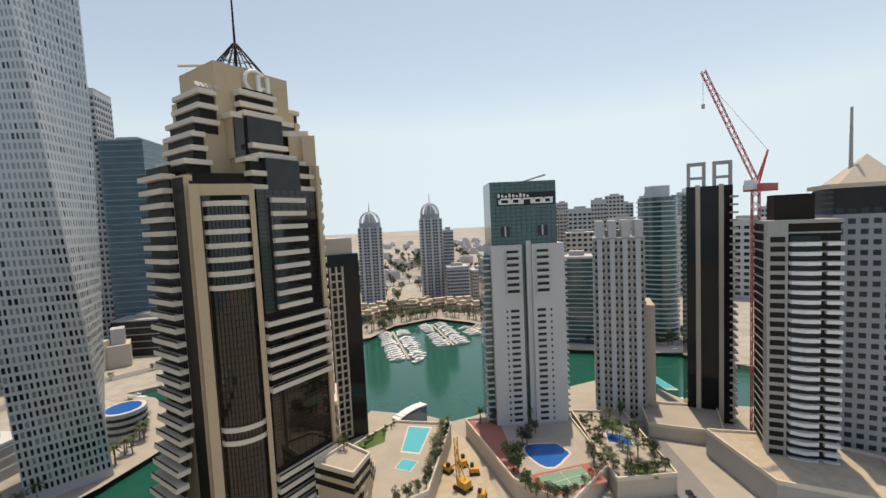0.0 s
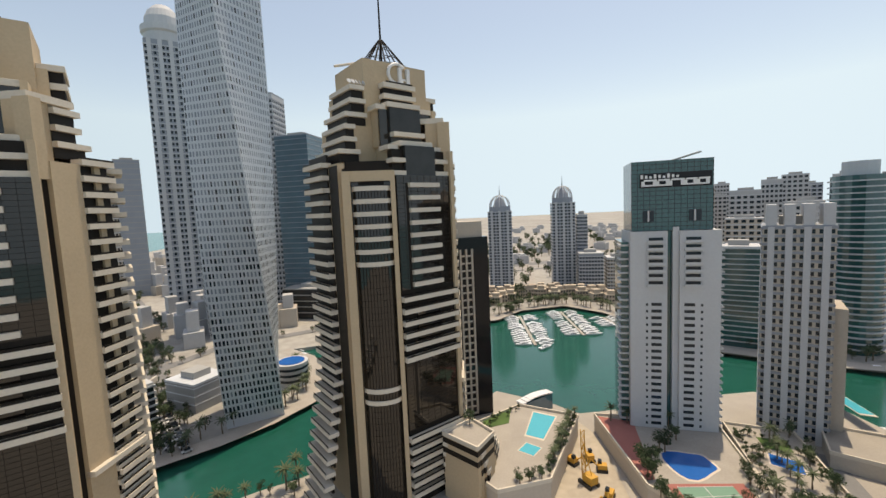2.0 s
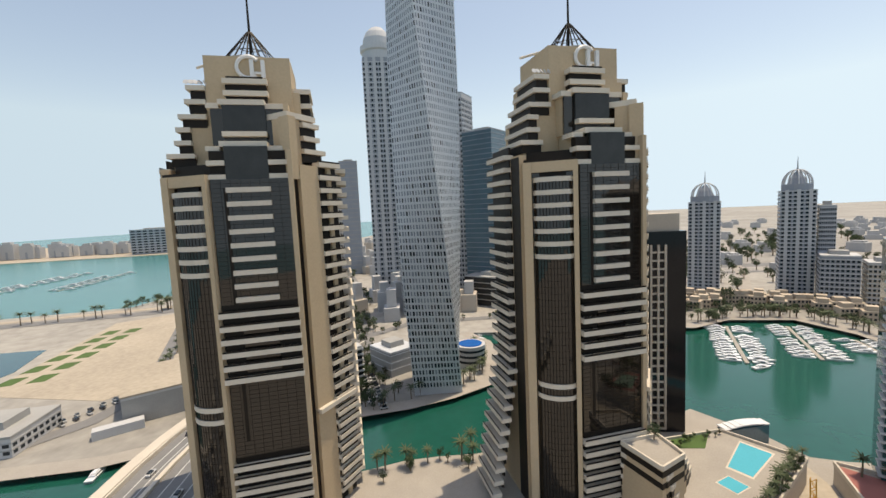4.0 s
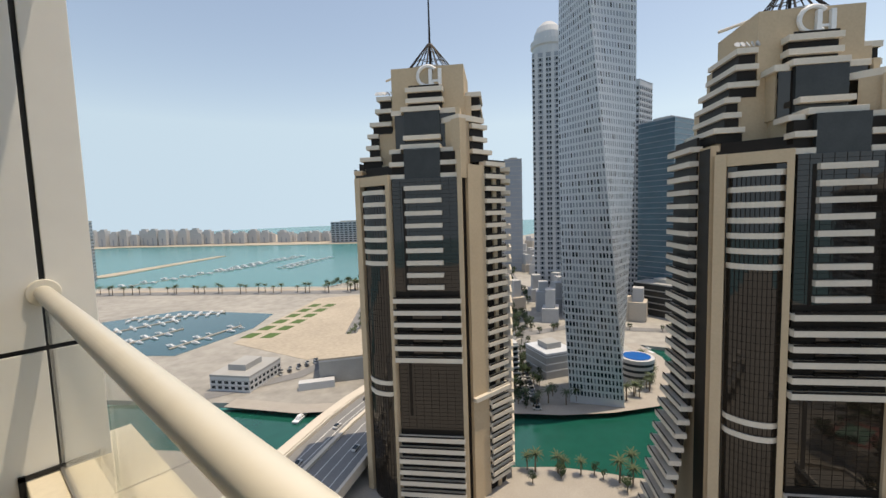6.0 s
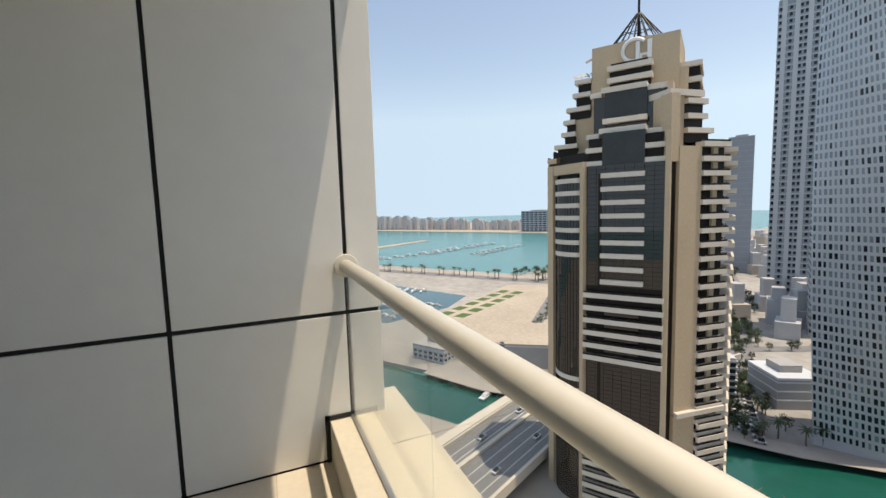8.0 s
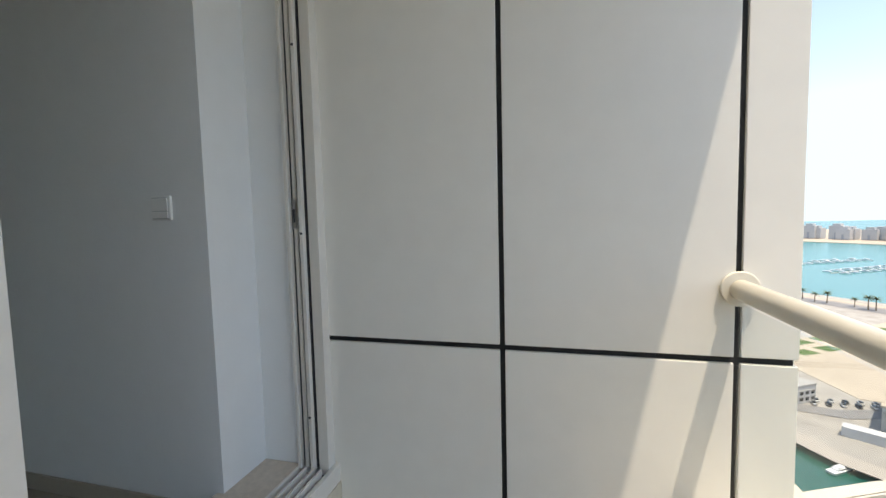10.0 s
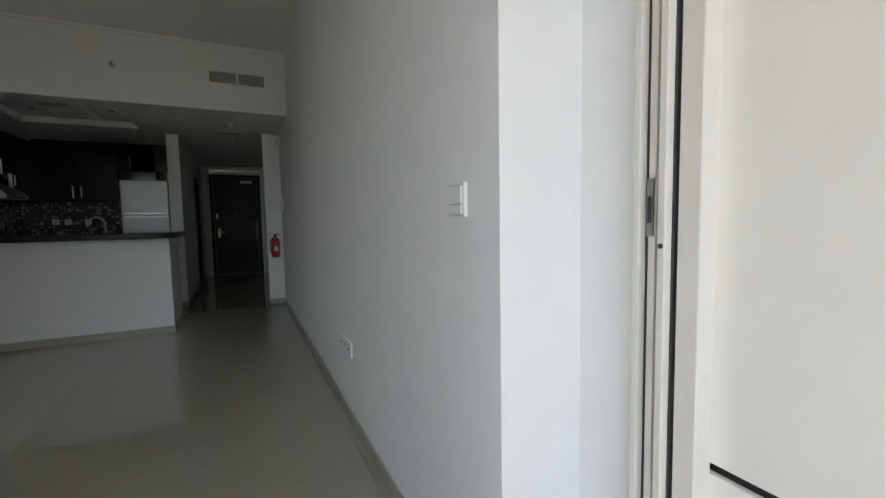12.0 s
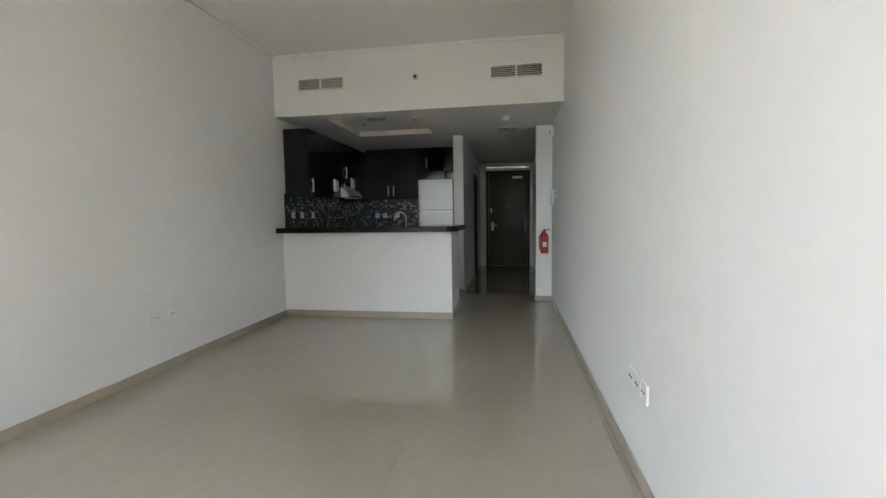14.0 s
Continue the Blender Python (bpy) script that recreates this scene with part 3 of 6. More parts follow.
plate("light_switch", "white light switch on the hall partition", "light switch", pose(-8.3, -1.70, 1.25, 0, 0, 180), 0.09, 0.09, [(-0.03, 0.03, -0.03, 0.03, M_PLASTIC)])
plate("thermostat", "white thermostat on the living-room wall near the hall", "thermostat", pose(-5.9, WY, 1.45), 0.09, 0.12, [(-0.03, 0.03, 0.0, 0.04, M_GREYDARK)])
ph = thing("intercom_phone", "white wall intercom handset near the hall", "intercom", pose(-6.2, WY, 1.42))
part("base", box(B(), -0.06, 0.06, -0.03, 0, -0.11, 0.11), M_PLASTIC, ph, bevel=0.006)
part("handset", box(B(), -0.05, -0.005, -0.065, -0.031, -0.12, 0.12), M_PLASTIC, ph, bevel=0.01)
part("cord", tube(B(), (-0.03, -0.045, -0.12), (-0.02, -0.03, -0.27), 0.005), M_PLASTIC, ph)
sn = thing("alarm_sensor", "small white alarm sensor with a dark lens by the hall", "sensor", pose(-6.3, WY, 2.36))
part("body", box(B(), -0.035, 0.035, -0.05, 0, -0.06, 0.06), M_PLASTIC, sn, bevel=0.008)
part("lens", box(B(), -0.02, 0.02, -0.056, -0.051, -0.03, 0.01), M_GREYDARK, sn)

ext = thing("fire_extinguisher", "red fire extinguisher hung on the white pier", "fire extinguisher", pose(-6.405, -0.435, 0.60))
part("cylinder", lathe(B(), [(0.05, 0.0), (0.06, 0.015), (0.06, 0.25), (0.045, 0.29), (0.02, 0.31)], 20), M_RED, ext, "red enamelled cylinder", smooth=True)
part("label", box(B(), 0.052, 0.0625, -0.03, 0.03, 0.1, 0.17), M_LABEL, ext, "white instruction label")
part("valve", box(B(), -0.015, 0.015, -0.015, 0.015, 0.305, 0.345), M_BLACK, ext)
part("lever", box(B(), -0.008, 0.008, -0.02, 0.075, 0.345, 0.36), M_BLACK, ext)
part("hose", tube(tube(B(), (0.0, -0.02, 0.33), (0.02, -0.075, 0.25), 0.009), (0.02, -0.075, 0.25), (0.02, -0.068, 0.06), 0.009), M_BLACK, ext, "black hose")
part("bracket", box(B(), -0.084, -0.058, -0.03, 0.03, 0.2, 0.26), M_STEEL, ext)


def air_grille(yc, zc, w, h):
    g = thing("air_grille", "white double air grille with dark slats in the bulkhead", "air grille", pose(BEAMX, yc, zc), group="bulkhead grilles")
    part("backing", box(B(), 0.001, 0.004, -w / 2, w / 2, -h / 2, h / 2), M_GREYDARK, g, "dark duct behind the slats")
    fb = B()
    for a in ((-w / 2 - 0.02, -w / 2, -h / 2 - 0.02, h / 2 + 0.02), (w / 2, w / 2 + 0.02, -h / 2 - 0.02, h / 2 + 0.02), (-0.012, 0.012, -h / 2, h / 2),
              (-w / 2, w / 2, h / 2, h / 2 + 0.02), (-w / 2, w / 2, -h / 2 - 0.02, -h / 2)):
        box(fb, 0.001, 0.014, *a)
    part("frame", fb, M_CEIL, g, "white frame")
    sl = mesh_of("slat", box(B(), 0.005, 0.011, -w / 2, w / 2, -0.003, 0.003), M_ALU)
    for i in range(6):
        piece("slat", sl, g, pose(0, 0, -h / 2 + h * (i + 0.5) / 6))
    vb = mesh_of("vertical_blade", box(B(), 0.0045, 0.0048, -0.0012, 0.0012, -h / 2, h / 2), M_ALU)
    for i in range(1, 24):
        piece("vertical_blade", vb, g, pose(0, -w / 2 + w * i / 24, 0))


air_grille(-0.865, 2.87, 0.59, 0.13)
air_grille(-3.31, 2.87, 0.59, 0.13)
sp = thing("sprinkler", "small round grey sprinkler head in the bulkhead", "sprinkler", pose(BEAMX, -2.08, 2.88))
part("rosette", tube(B(), (0, 0, 0), (0.012, 0, 0), 0.035, n=16), M_STEEL, sp)
part("nozzle", tube(B(), (0.012, 0, 0), (0.05, 0, 0), 0.014, n=10), M_GREYDARK, sp)
sm = thing("smoke_detector", "white round smoke detector on the kitchen ceiling", "smoke detector", pose(-5.75, -1.0, KCEIL))
part("base", lathe(B(), [(0.03, -0.07), (0.055, -0.05), (0.06, 0.0)], 20), M_PLASTIC, sm, smooth=True)
for x, y in ((-6.0, -2.28), (-6.2, -3.1), (-7.0, -1.0)):
    dl = thing("ceiling_spotlight", "small unlit round spotlight in the kitchen ceiling", "spotlight", pose(x, y, KCEIL + (0.08 if y < -2 else 0.0)), group="kitchen spotlights")
    part("ring", lathe(B(), [(0.045, -0.012), (0.05, 0.0)], 20), M_PLASTIC, dl)
    part("lens", lathe(B(), [(0.03, -0.014), (0.03, -0.0121)], 16), M_GREYDARK, dl)
for x, y in ((-6.55, -0.98), (-5.85, -2.8)):
    cv = thing("ceiling_vent", "small white square vent in the kitchen ceiling", "vent", pose(x, y, KCEIL + (0.08 if y < -2 else 0.0)), group="ceiling vents")
    part("frame", box(B(), -0.1, 0.1, -0.15, 0.15, -0.012, 0.0), M_PLASTIC, cv, bevel=0.002)
    sl = mesh_of("slat", box(B(), -0.08, 0.08, -0.006, 0.006, -0.016, -0.0125), M_GREYDARK)
    for i in range(7):
        piece("slat", sl, cv, pose(0, -0.12 + i * 0.04, 0))
# ---- the city: built about the balcony, then spread by one factor ----
SPREAD = 1.4
EYE = Vector((1.5, -2.2, 1.1))
SP = Matrix.Translation(EYE + Vector((-0.04, -0.52, 0.10))) @ Matrix.Scale(SPREAD, 4) @ Matrix.Translation(-EYE)
CITY = []
GZ, WZ = -68.0, -70.0


def city(name, label, category, m=None, group="", kind=""):
    t = thing(name, label, category, m, group, kind)
    CITY.append(t)
    return t


def city_sheet(name, bm, material, label, kind="structure"):
    ob = tagged(part(name, bm, material, None, label), kind=kind)
    CITY.append(ob)
    return ob


# water and land
city_sheet("water", prism(B(), [(-900, -2500), (3200, -2500), (3200, 3200), (-900, 3200)], WZ - 2, WZ), M_SEA, "turquoise sea fading to the hazy horizon")
near_bank = [(95, 55), (102, 46), (106, 38), (110, 28), (122, 8), (136, -18), (152, -34), (138, -51), (130, -57), (130, -65), (131, -73), (134, -112),
             (134, -123), (119, -139), (102, -138), (84, -160), (40, -230), (-300, -400), (-400, 100), (-60, 260), (20, 170), (56, 114), (78, 82)]
far_bank = [(64, 161), (78, 134), (84, 128), (110, 92), (124, 73), (133, 59), (144, 47), (157, 37), (177, 37), (192, 41), (207, 48), (221, 63), (225, 46), (250, 0), (255, -56), (274, -76),
            (279, -111), (253, -129), (236, -133), (174, -145), (153, -170), (142, -187), (155, -212), (117, -190), (96, -200), (60, -300)]
city_sheet("ground", prism(B(), near_bank, WZ - 1, GZ), M_PAVE, "paved city ground along the canal bank")
city_sheet("ground", prism(B(), far_bank + [(60, -2400), (3100, -2400), (3100, 900), (700, 560), (380, 390), (294, 369), (241, 358), (103, 568), (-200, 960), (-300, 700)], WZ - 1, GZ - 0.05),
           M_DESERT, "pale sandy city ground with painted haze, reaching the horizon")
canal = [(-20, 150), (-70, 265), (45, 195), (60, 163), (80, 135), (112, 93), (126, 74), (146, 48), (158, 38), (178, 38), (208, 49), (222, 64), (227, 46), (252, 0), (257, -56), (276, -76), (281, -111), (255, -130),
         (238, -134), (175, -146), (155, -171), (144, -188), (157, -213), (119, -191), (96, -202), (70, -260), (40, -225), (84, -158), (101, -136), (118, -137), (133, -122), (133, -112), (129, -72), (129, -56),
         (137, -50), (150, -34), (134, -18), (120, 8), (108, 28), (104, 38), (93, 55), (76, 82), (54, 114)]
city_sheet("water", prism(B(), canal, WZ - 0.5, WZ + 0.25), M_CANAL, "green marina and canal water")


def strip(name, pts, w, z, material, label):
    """A band of constant width along a line."""
    bm = B()
    vs = []
    for i, p in enumerate(pts):
        a, b = Vector(pts[max(i - 1, 0)]), Vector(pts[min(i + 1, len(pts) - 1)])
        d = (b - a).normalized()
        n = Vector((-d.y, d.x)) * w / 2
        vs.append((bm.verts.new((p[0] + n.x, p[1] + n.y, z)), bm.verts.new((p[0] - n.x, p[1] - n.y, z))))
    for a, b in zip(vs, vs[1:]):
        bm.faces.new((a[1], b[1], b[0], a[0]))
    return city_sheet(name, bm, material, label)


strip("pavement", far_bank[:12], 7, GZ + 0.1, M_PAVE, "pale promenade along the canal")
strip("pavement", far_bank[12:24], 9, GZ + 0.1, M_PAVE, "pale promenade round the marina")
strip("road", [(140, 78), (185, 108), (250, 145), (330, 195), (420, 260), (560, 380)], 12, GZ + 0.12, M_ROAD, "grey city avenue between towers")
strip("road", [(150, 95), (172, 84), (196, 74)], 22, GZ + 0.14, M_ROAD, "grey car park beside the twisted tower")
strip("road", [(124, 78), (150, 92), (200, 118), (235, 100), (262, 40), (272, -20), (290, -60)], 8, GZ + 0.11, M_ROAD, "grey street behind the marina promenade")
strip("road", [(235, 100), (300, 120), (380, 60), (430, -60), (470, -260)], 9, GZ + 0.11, M_ROAD, "grey city street")
strip("road", [(110, 175), (170, 140), (235, 170), (330, 250)], 7, GZ + 0.11, M_ROAD, "grey city street")
strip("road", [(160, -215), (230, -170), (330, -190), (480, -220)], 9, GZ + 0.11, M_ROAD, "grey city street")
strip("road", [(60, 175), (95, 165), (118, 170), (150, 200), (205, 255), (250, 300)], 7, GZ + 0.12, M_ROAD, "pale grey service road across the sand")
strip("road", [(100, 150), (118, 170), (160, 190)], 6, GZ + 0.13, M_ROAD, "pale grey service road")
strip("road", [(60, 560), (105, 500), (240, 302), (300, 320), (420, 330)], 16, GZ + 0.12, M_ROAD, "coastal road")
strip("road", [(80, 560), (250, 318), (300, 338)], 9, GZ + 0.16, M_SAND, "sandy verge along the shore")
city_sheet("ground", prism(B(), [(98, 240), (200, 312), (236, 290), (225, 250), (150, 170), (108, 180)], GZ - 0.3, GZ + 0.08), M_SAND, "pale open sand lot")
city_sheet("water", prism(B(), [(60, 372), (112, 364), (148, 290), (120, 262), (70, 243), (30, 300), (30, 380)], GZ - 0.3, GZ + 0.1), M_HARBOUR, "dark harbour basin water")
for i in range(6):
    for j in range(2):
        x, y = 105 + i * 14 + j * 7, 247 + i * 8.5 - j * 10
        city_sheet("lawn", prism(B(), [(x, y), (x + 9, y + 5), (x + 13, y - 1), (x + 4, y - 6)], GZ - 0.2, GZ + 0.14), M_GRASS, "dry green lawn plot in the sand")

# curved highway bridge
bridge = city("highway", "curved concrete highway bridge with grey asphalt lanes", "bridge", kind="structure")
arc = [(-30, 50), (-5, 64), (22, 77), (36, 83.5), (49, 89.5), (63, 96), (77, 102.3), (90, 107), (104, 110.5), (120, 113), (140, 115), (180, 116)]


def band(off0, off1, z0, z1):
    bm = B()
    rows = []
    for i, p in enumerate(arc):
        a, b = Vector(arc[max(i - 1, 0)]), Vector(arc[min(i + 1, len(arc) - 1)])
        d = (b - a).normalized()
        n = Vector((-d.y, d.x))
        q0, q1 = Vector(p) + n * off0, Vector(p) + n * off1
        rows.append([bm.verts.new((q.x, q.y, z)) for q, z in ((q0, z0), (q1, z0), (q1, z1), (q0, z1))])
    for a, b in zip(rows, rows[1:]):
        for k in range(4):
            bm.faces.new((a[k], a[(k + 1) % 4], b[(k + 1) % 4], b[k]))
    return bm


part("deck", band(-13, 8.4, -64.5, -63), M_ROAD, bridge, "grey asphalt deck")
part("parapet", band(9.4, 12.8, -64.5, -62.4), M_SLAB, bridge, "pale concrete parapet")
part("parapet", band(8.0, 8.5, -64.5, -61.9), M_SLAB, bridge, "pale concrete parapet")
part("parapet", band(-13.4, -12.6, -64.5, -61.9), M_SLAB, bridge, "pale concrete parapet")
part("median", band(-0.6, 0.6, -63.2, -62.2), M_SLAB, bridge, "pale median kerb")
for o in (-9.5, -6.5, -3.5, 2.4, 4.9):
    part("lane_line", band(o - 0.12, o + 0.12, -63.1, -62.97), M_MARK, bridge)


# ---- towers ----
def frame_m(x, y, ang, z=GZ):
    return pose(x, y, z, 0, 0, ang)


def hotel_tower(label, cx, cy, ang, flare):
    """Tan stepped tower: banded front, rounded glass bay on the left chamfer, balconies on the flank and the right chamfer."""
    t = city("hotel_tower", label, "tower", frame_m(cx, cy, ang), "twin hotel towers")
    H = -GZ
    FW = 16.1
    F = (Vector((0, 0)), Vector((1, 0)))
    ca, sa = math.cos(radians(31)), math.sin(radians(31))
    LC = (Vector((-12 * ca, 12 * sa)), Vector((ca, -sa)))
    FK = (Vector((-12 * ca, 12 * sa + 17)), Vector((0, -1)))
    cb_, sb_ = math.cos(radians(49)), math.sin(radians(49))
    RC = (Vector((FW, 0)), Vector((cb_, sb_)))
    RE = RC[0] + RC[1] * 14.2
    plan = [FK[0], LC[0], Vector((0, 0)), Vector((FW, 0)), RE, Vector((RE.x, 26)), Vector((FK[0].x, 26))]

    def seg(face, u0, u1, out, inn, z0, z1, bm=None):
        """A block along a face, from out metres before it to inn metres behind it."""
        p, d = face
        n = Vector((-d.y, d.x))
        q = [p + d * u0 - n * out, p + d * u1 - n * out, p + d * u1 + n * inn, p + d * u0 + n * inn]
        return prism(bm or B(), [(v.x, v.y) for v in q], z0, z1)

    def block(x0, x1, y0, y1, z0, z1, name="shoulder", m=None, lab="tan stepped shoulder"):
        return part(name, box(B(), x0, x1, y0, y1, H + z0, H + z1), m or M_TAN, t, lab)

    def bands(face, u0, u1, out, zs, high=1.0, inn=0.5, rail=True):
        """Balcony fronts, each with a dark opening above it and a thin dark rail."""
        me_b = mesh_of("balcony_band", seg(face, u0, u1, out, inn, 0, high), M_SLAB)
        me_r = mesh_of("balcony_rail", seg(face, u0 + 0.1, u1 - 0.1, out - 0.12, -out + 0.18, high + 0.005, high + 0.38), M_BROWNDK)
        for z in zs:
            piece("balcony_band", me_b, t, pose(0, 0, H + z))
            if rail:
                piece("balcony_rail", me_r, t, pose(0, 0, H + z))

    # masses, stepping back towards the crown
    inset = [(p.x * 0.955 + 0.4, max(p.y, 0.0) * 0.93 + 1.0) for p in plan]
    # Core coloured near black, as the shade between the balcony bands.
    part("core", prism(B(), inset, 0, H + 9.0), M_BROWNDK, t, "recessed storeys coloured dark as shade")
    block(-8.4, 21.0, 8.5, 24, 9.0, 13.5)
    block(-6.2, 18.6, 9.2, 23, 13.5, 21.5)
    block(-4.2, 18.0, 9.8, 22, 21.5, 29.0)
    block(-1.2, 16.4, 9.4, 24, 21.5, 36.4, "crown", lab="tan crown block")
    block(0.8, 14.6, 2.6, 10, 8.9, 16.2, lab="tan wall behind the glazing")
    block(0.2, 14.4, 6.0, 10, 16.2, 25.0, lab="tan wall behind the glazing")
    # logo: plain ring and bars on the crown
    lg = part("logo", box(B(), 8.4, 10.8, 9.1, 9.38, H + 32.7, H + 33.2), M_SIGN, t, "cream monogram sign")
    bm = B()
    for k in range(20):
        a0, a1 = 0.7 + k * 0.235, 0.7 + (k + 1) * 0.235
        tube(bm, (7.8 + 2.4 * math.cos(a0), 9.1, H + 34.1 + 2.3 * math.sin(a0)), (7.8 + 2.4 * math.cos(a1), 9.1, H + 34.1 + 2.3 * math.sin(a1)), 0.42, n=6)
    part("ring", bm, M_SIGN, lg)
    for x in (8.1, 10.4):
        part("bar", box(B(), x, x + 0.8, 8.6, 9.36, H + 31.8, H + 35.6), M_SIGN, lg)
    # open steel cone and mast on the roof
    cxx, cyy = 7.6, 15.5
    cage = part("roof_cage", lathe(B(), [(6.4, H + 36.5), (6.4, H + 36.75)], 16, Matrix.Translation((cxx, cyy, 0))), M_GREYC, t, "dark conical steel cage")
    bm = B()
    for k in range(16):
        a = k * 0.3927
        tube(bm, (cxx + 6.2 * math.cos(a), cyy + 6.2 * math.sin(a), H + 36.7), (cxx + 0.5 * math.cos(a), cyy + 0.5 * math.sin(a), H + 43.9), 0.13, n=5)
        for r, z in ((4.6, 38.7), (3.0, 40.7), (1.5, 42.6)):
            tube(bm, (cxx + r * math.cos(a), cyy + r * math.sin(a), H + z), (cxx + r * math.cos(a + 0.3927), cyy + r * math.sin(a + 0.3927), H + z), 0.09, n=4)
    part("ribs", bm, M_BROWNDK, cage)
    part("mast", tube(B(), (cxx, cyy, H + 36.5), (cxx, cyy, H + 64.5), 0.34, 0.1), M_BROWNDK, t, "thin dark mast")
    part("davit", tube(tube(B(), (1, 16, H + 36.5), (1, 16, H + 37.5), 0.2), (1, 16, H + 37.5), (-4.5, 17, H + 36.1), 0.3), M_SLAB, t, "pale roof davit arm")
    # bands under the logo
    for z in (30.0, 27.5):
        part("balcony_band", box(B(), 2.6, 11.6, 7.0, 9.4, H + z, H + z + 1.1), M_SLAB, t, bevel=0.05)
        part("balcony_recess", box(B(), 3.0, 11.2, 7.9, 9.4, H + z - 1.5, H + z), M_BROWNDK, t)
    part("roof_rail", box(B(), 3.4, 10.8, 7.1, 7.2, H + 31.1, H + 31.5), M_BROWNDK, t)
    part("balcony_band", box(B(), 1.9, 11.0, 4.6, 9.4, H + 25.0, H + 26.1), M_SLAB, t, bevel=0.05)
    part("balcony_band", box(B(), -0.6, 1.89, 5.4, 9.4, H + 24.4, H + 25.5), M_SLAB, t, bevel=0.05)
    part("balcony_band", box(B(), 11.01, 14.8, 5.4, 9.4, H + 24.4, H + 25.5), M_SLAB, t, bevel=0.05)
    # stepped glazing over the front
    part("glazing", box(B(), 2.6, 11.0, 4.9, 6.0, H + 16.2, H + 25.0), M_SMOKE, t, "grey spandrel glass")
    part("glazing", box(B(), 0.2, 2.59, 5.6, 6.4, H + 15.9, H + 24.4), M_BRONZE, t)
    part("glazing", box(B(), 11.01, 14.6, 5.6, 6.4, H + 15.9, H + 24.4), M_BRONZE, t)
    part("balcony_band", box(B(), 2.5, 11.2, 3.4, 5.2, H + 18.3, H + 19.3), M_SLAB, t, bevel=0.05)
    part("balcony_band", box(B(), 2.3, 11.4, 1.0, 5.2, H + 15.8, H + 16.9), M_SLAB, t, bevel=0.05)
    part("balcony_band", box(B(), -0.4, 2.29, 1.6, 5.6, H + 15.0, H + 16.0), M_SLAB, t, bevel=0.05)
    part("balcony_band", box(B(), 11.41, 15.6, 1.6, 5.6, H + 15.0, H + 16.0), M_SLAB, t, bevel=0.05)
    part("glazing", box(B(), 3.2, 11.4, 0.35, 2.6, H + 7.6, H + 15.8), M_SMOKE, t, "grey spandrel glass")
    for z in (12.0, 9.2):
        part("balcony_band", box(B(), -0.2, 3.19, 0.2, 3.0, H + z, H + z + 1.0), M_SLAB, t, bevel=0.05)
        part("balcony_band", box(B(), 11.41, 15.4, 0.2, 3.0, H + z, H + z + 1.0), M_SLAB, t, bevel=0.05)
    for z0, z1 in ((13.0, 15.0), (10.2, 12.0)):
        for x0, x1 in ((0.2, 3.19), (11.41, 15.2)):
            part("balcony_recess", box(B(), x0, x1, 1.2, 3.0, H + z0, H + z1), M_BROWNDK, t)
    # front curtain wall with a grid of mullions
    part("glazing", seg(F, 0.3, FW - 1.0, 0.0, 1.2, 0, H + 9.2), M_BRONZE, t, "dark bronze curtain wall")
    mb = B()
    for k in range(9):
        x = 0.3 + k * 1.85
        box(mb, x - 0.03, x + 0.03, -0.05, 0.1, 0, H + 9.2)
    z = 0.9
    while z < H + 9:
        box(mb, 0.3, FW - 1.0, -0.04, 0.1, z - 0.03, z + 0.03)
        z += 0.92
    part("mullions", mb, M_BROWNDK, t, "fine dark mullion grid", kind="stuff")
    part("slot", seg(F, 2.6, 3.3, 0.06, 0.3, H - 46.0, H + 7.4), M_BROWNDK, t, "dark vertical slot")
    bands(F, 3.2, 11.6, 0.9, [6.5 - i * 2.8 for i in range(9)], rail=False)
    bands(F, -0.2, FW - 0.7, 1.5, [-18.9 - i * 2.76 for i in range(6)] + [-51.7 - i * 2.7 for i in range(6)], high=1.05)
    part("window_wall", seg(F, 4.0, 10.8, 0.25, 0.2, H - 31.0, H - 21.0), M_BRONZE, t, "dark bronze windows behind the balconies")
    # Dark blocks above the bands paint the shade of the balcony openings.
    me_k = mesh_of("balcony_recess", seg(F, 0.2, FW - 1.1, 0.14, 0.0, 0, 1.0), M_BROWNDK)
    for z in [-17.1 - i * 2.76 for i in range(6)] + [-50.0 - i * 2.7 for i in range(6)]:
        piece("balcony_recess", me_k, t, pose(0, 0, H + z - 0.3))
    part("fin", seg(F, FW - 0.95, FW, 0.6, 3.0, 0, H + 15.0), M_TAN, t, "tall tan fin")
    part("fin", box(B(), FW - 1.4, FW - 0.4, 5.0, 9.3, H + 15.0, H + 25.4), M_TAN, t, "tan fin set back above")
    # rounded glass bay between tan pilasters
    part("bay_core", seg(LC, 1.0, 11.9, -0.6, 4.0, 0, H + 8.6), M_BRONZE, t)
    p, d = LC
    n = Vector((-d.y, d.x))

    def bow(u0, u1, rise, back):
        out = []
        for k in range(13):
            s = k / 12
            q = p + d * (u0 + (u1 - u0) * s) - n * rise * math.sin(math.pi * s) ** 0.6
            out.append((q.x, q.y))
        for u in (u1, u0):
            q = p + d * u + n * back
            out.append((q.x, q.y))
        return out

    ring = bow(2.7, 10.8, 1.7, 1.0)
    part("bay", prism(B(), ring, 0, H + 7.0), M_BRONZE, t, "curved dark bronze glass bay")
    mb = B()
    for q in ring[1:12]:
        box(mb, q[0] - 0.05, q[0] + 0.05, q[1] - 0.08, q[1] + 0.1, 0, H + 7.0)
    part("bay_mullions", mb, M_BROWNDK, t, "dark bay mullions", kind="stuff")
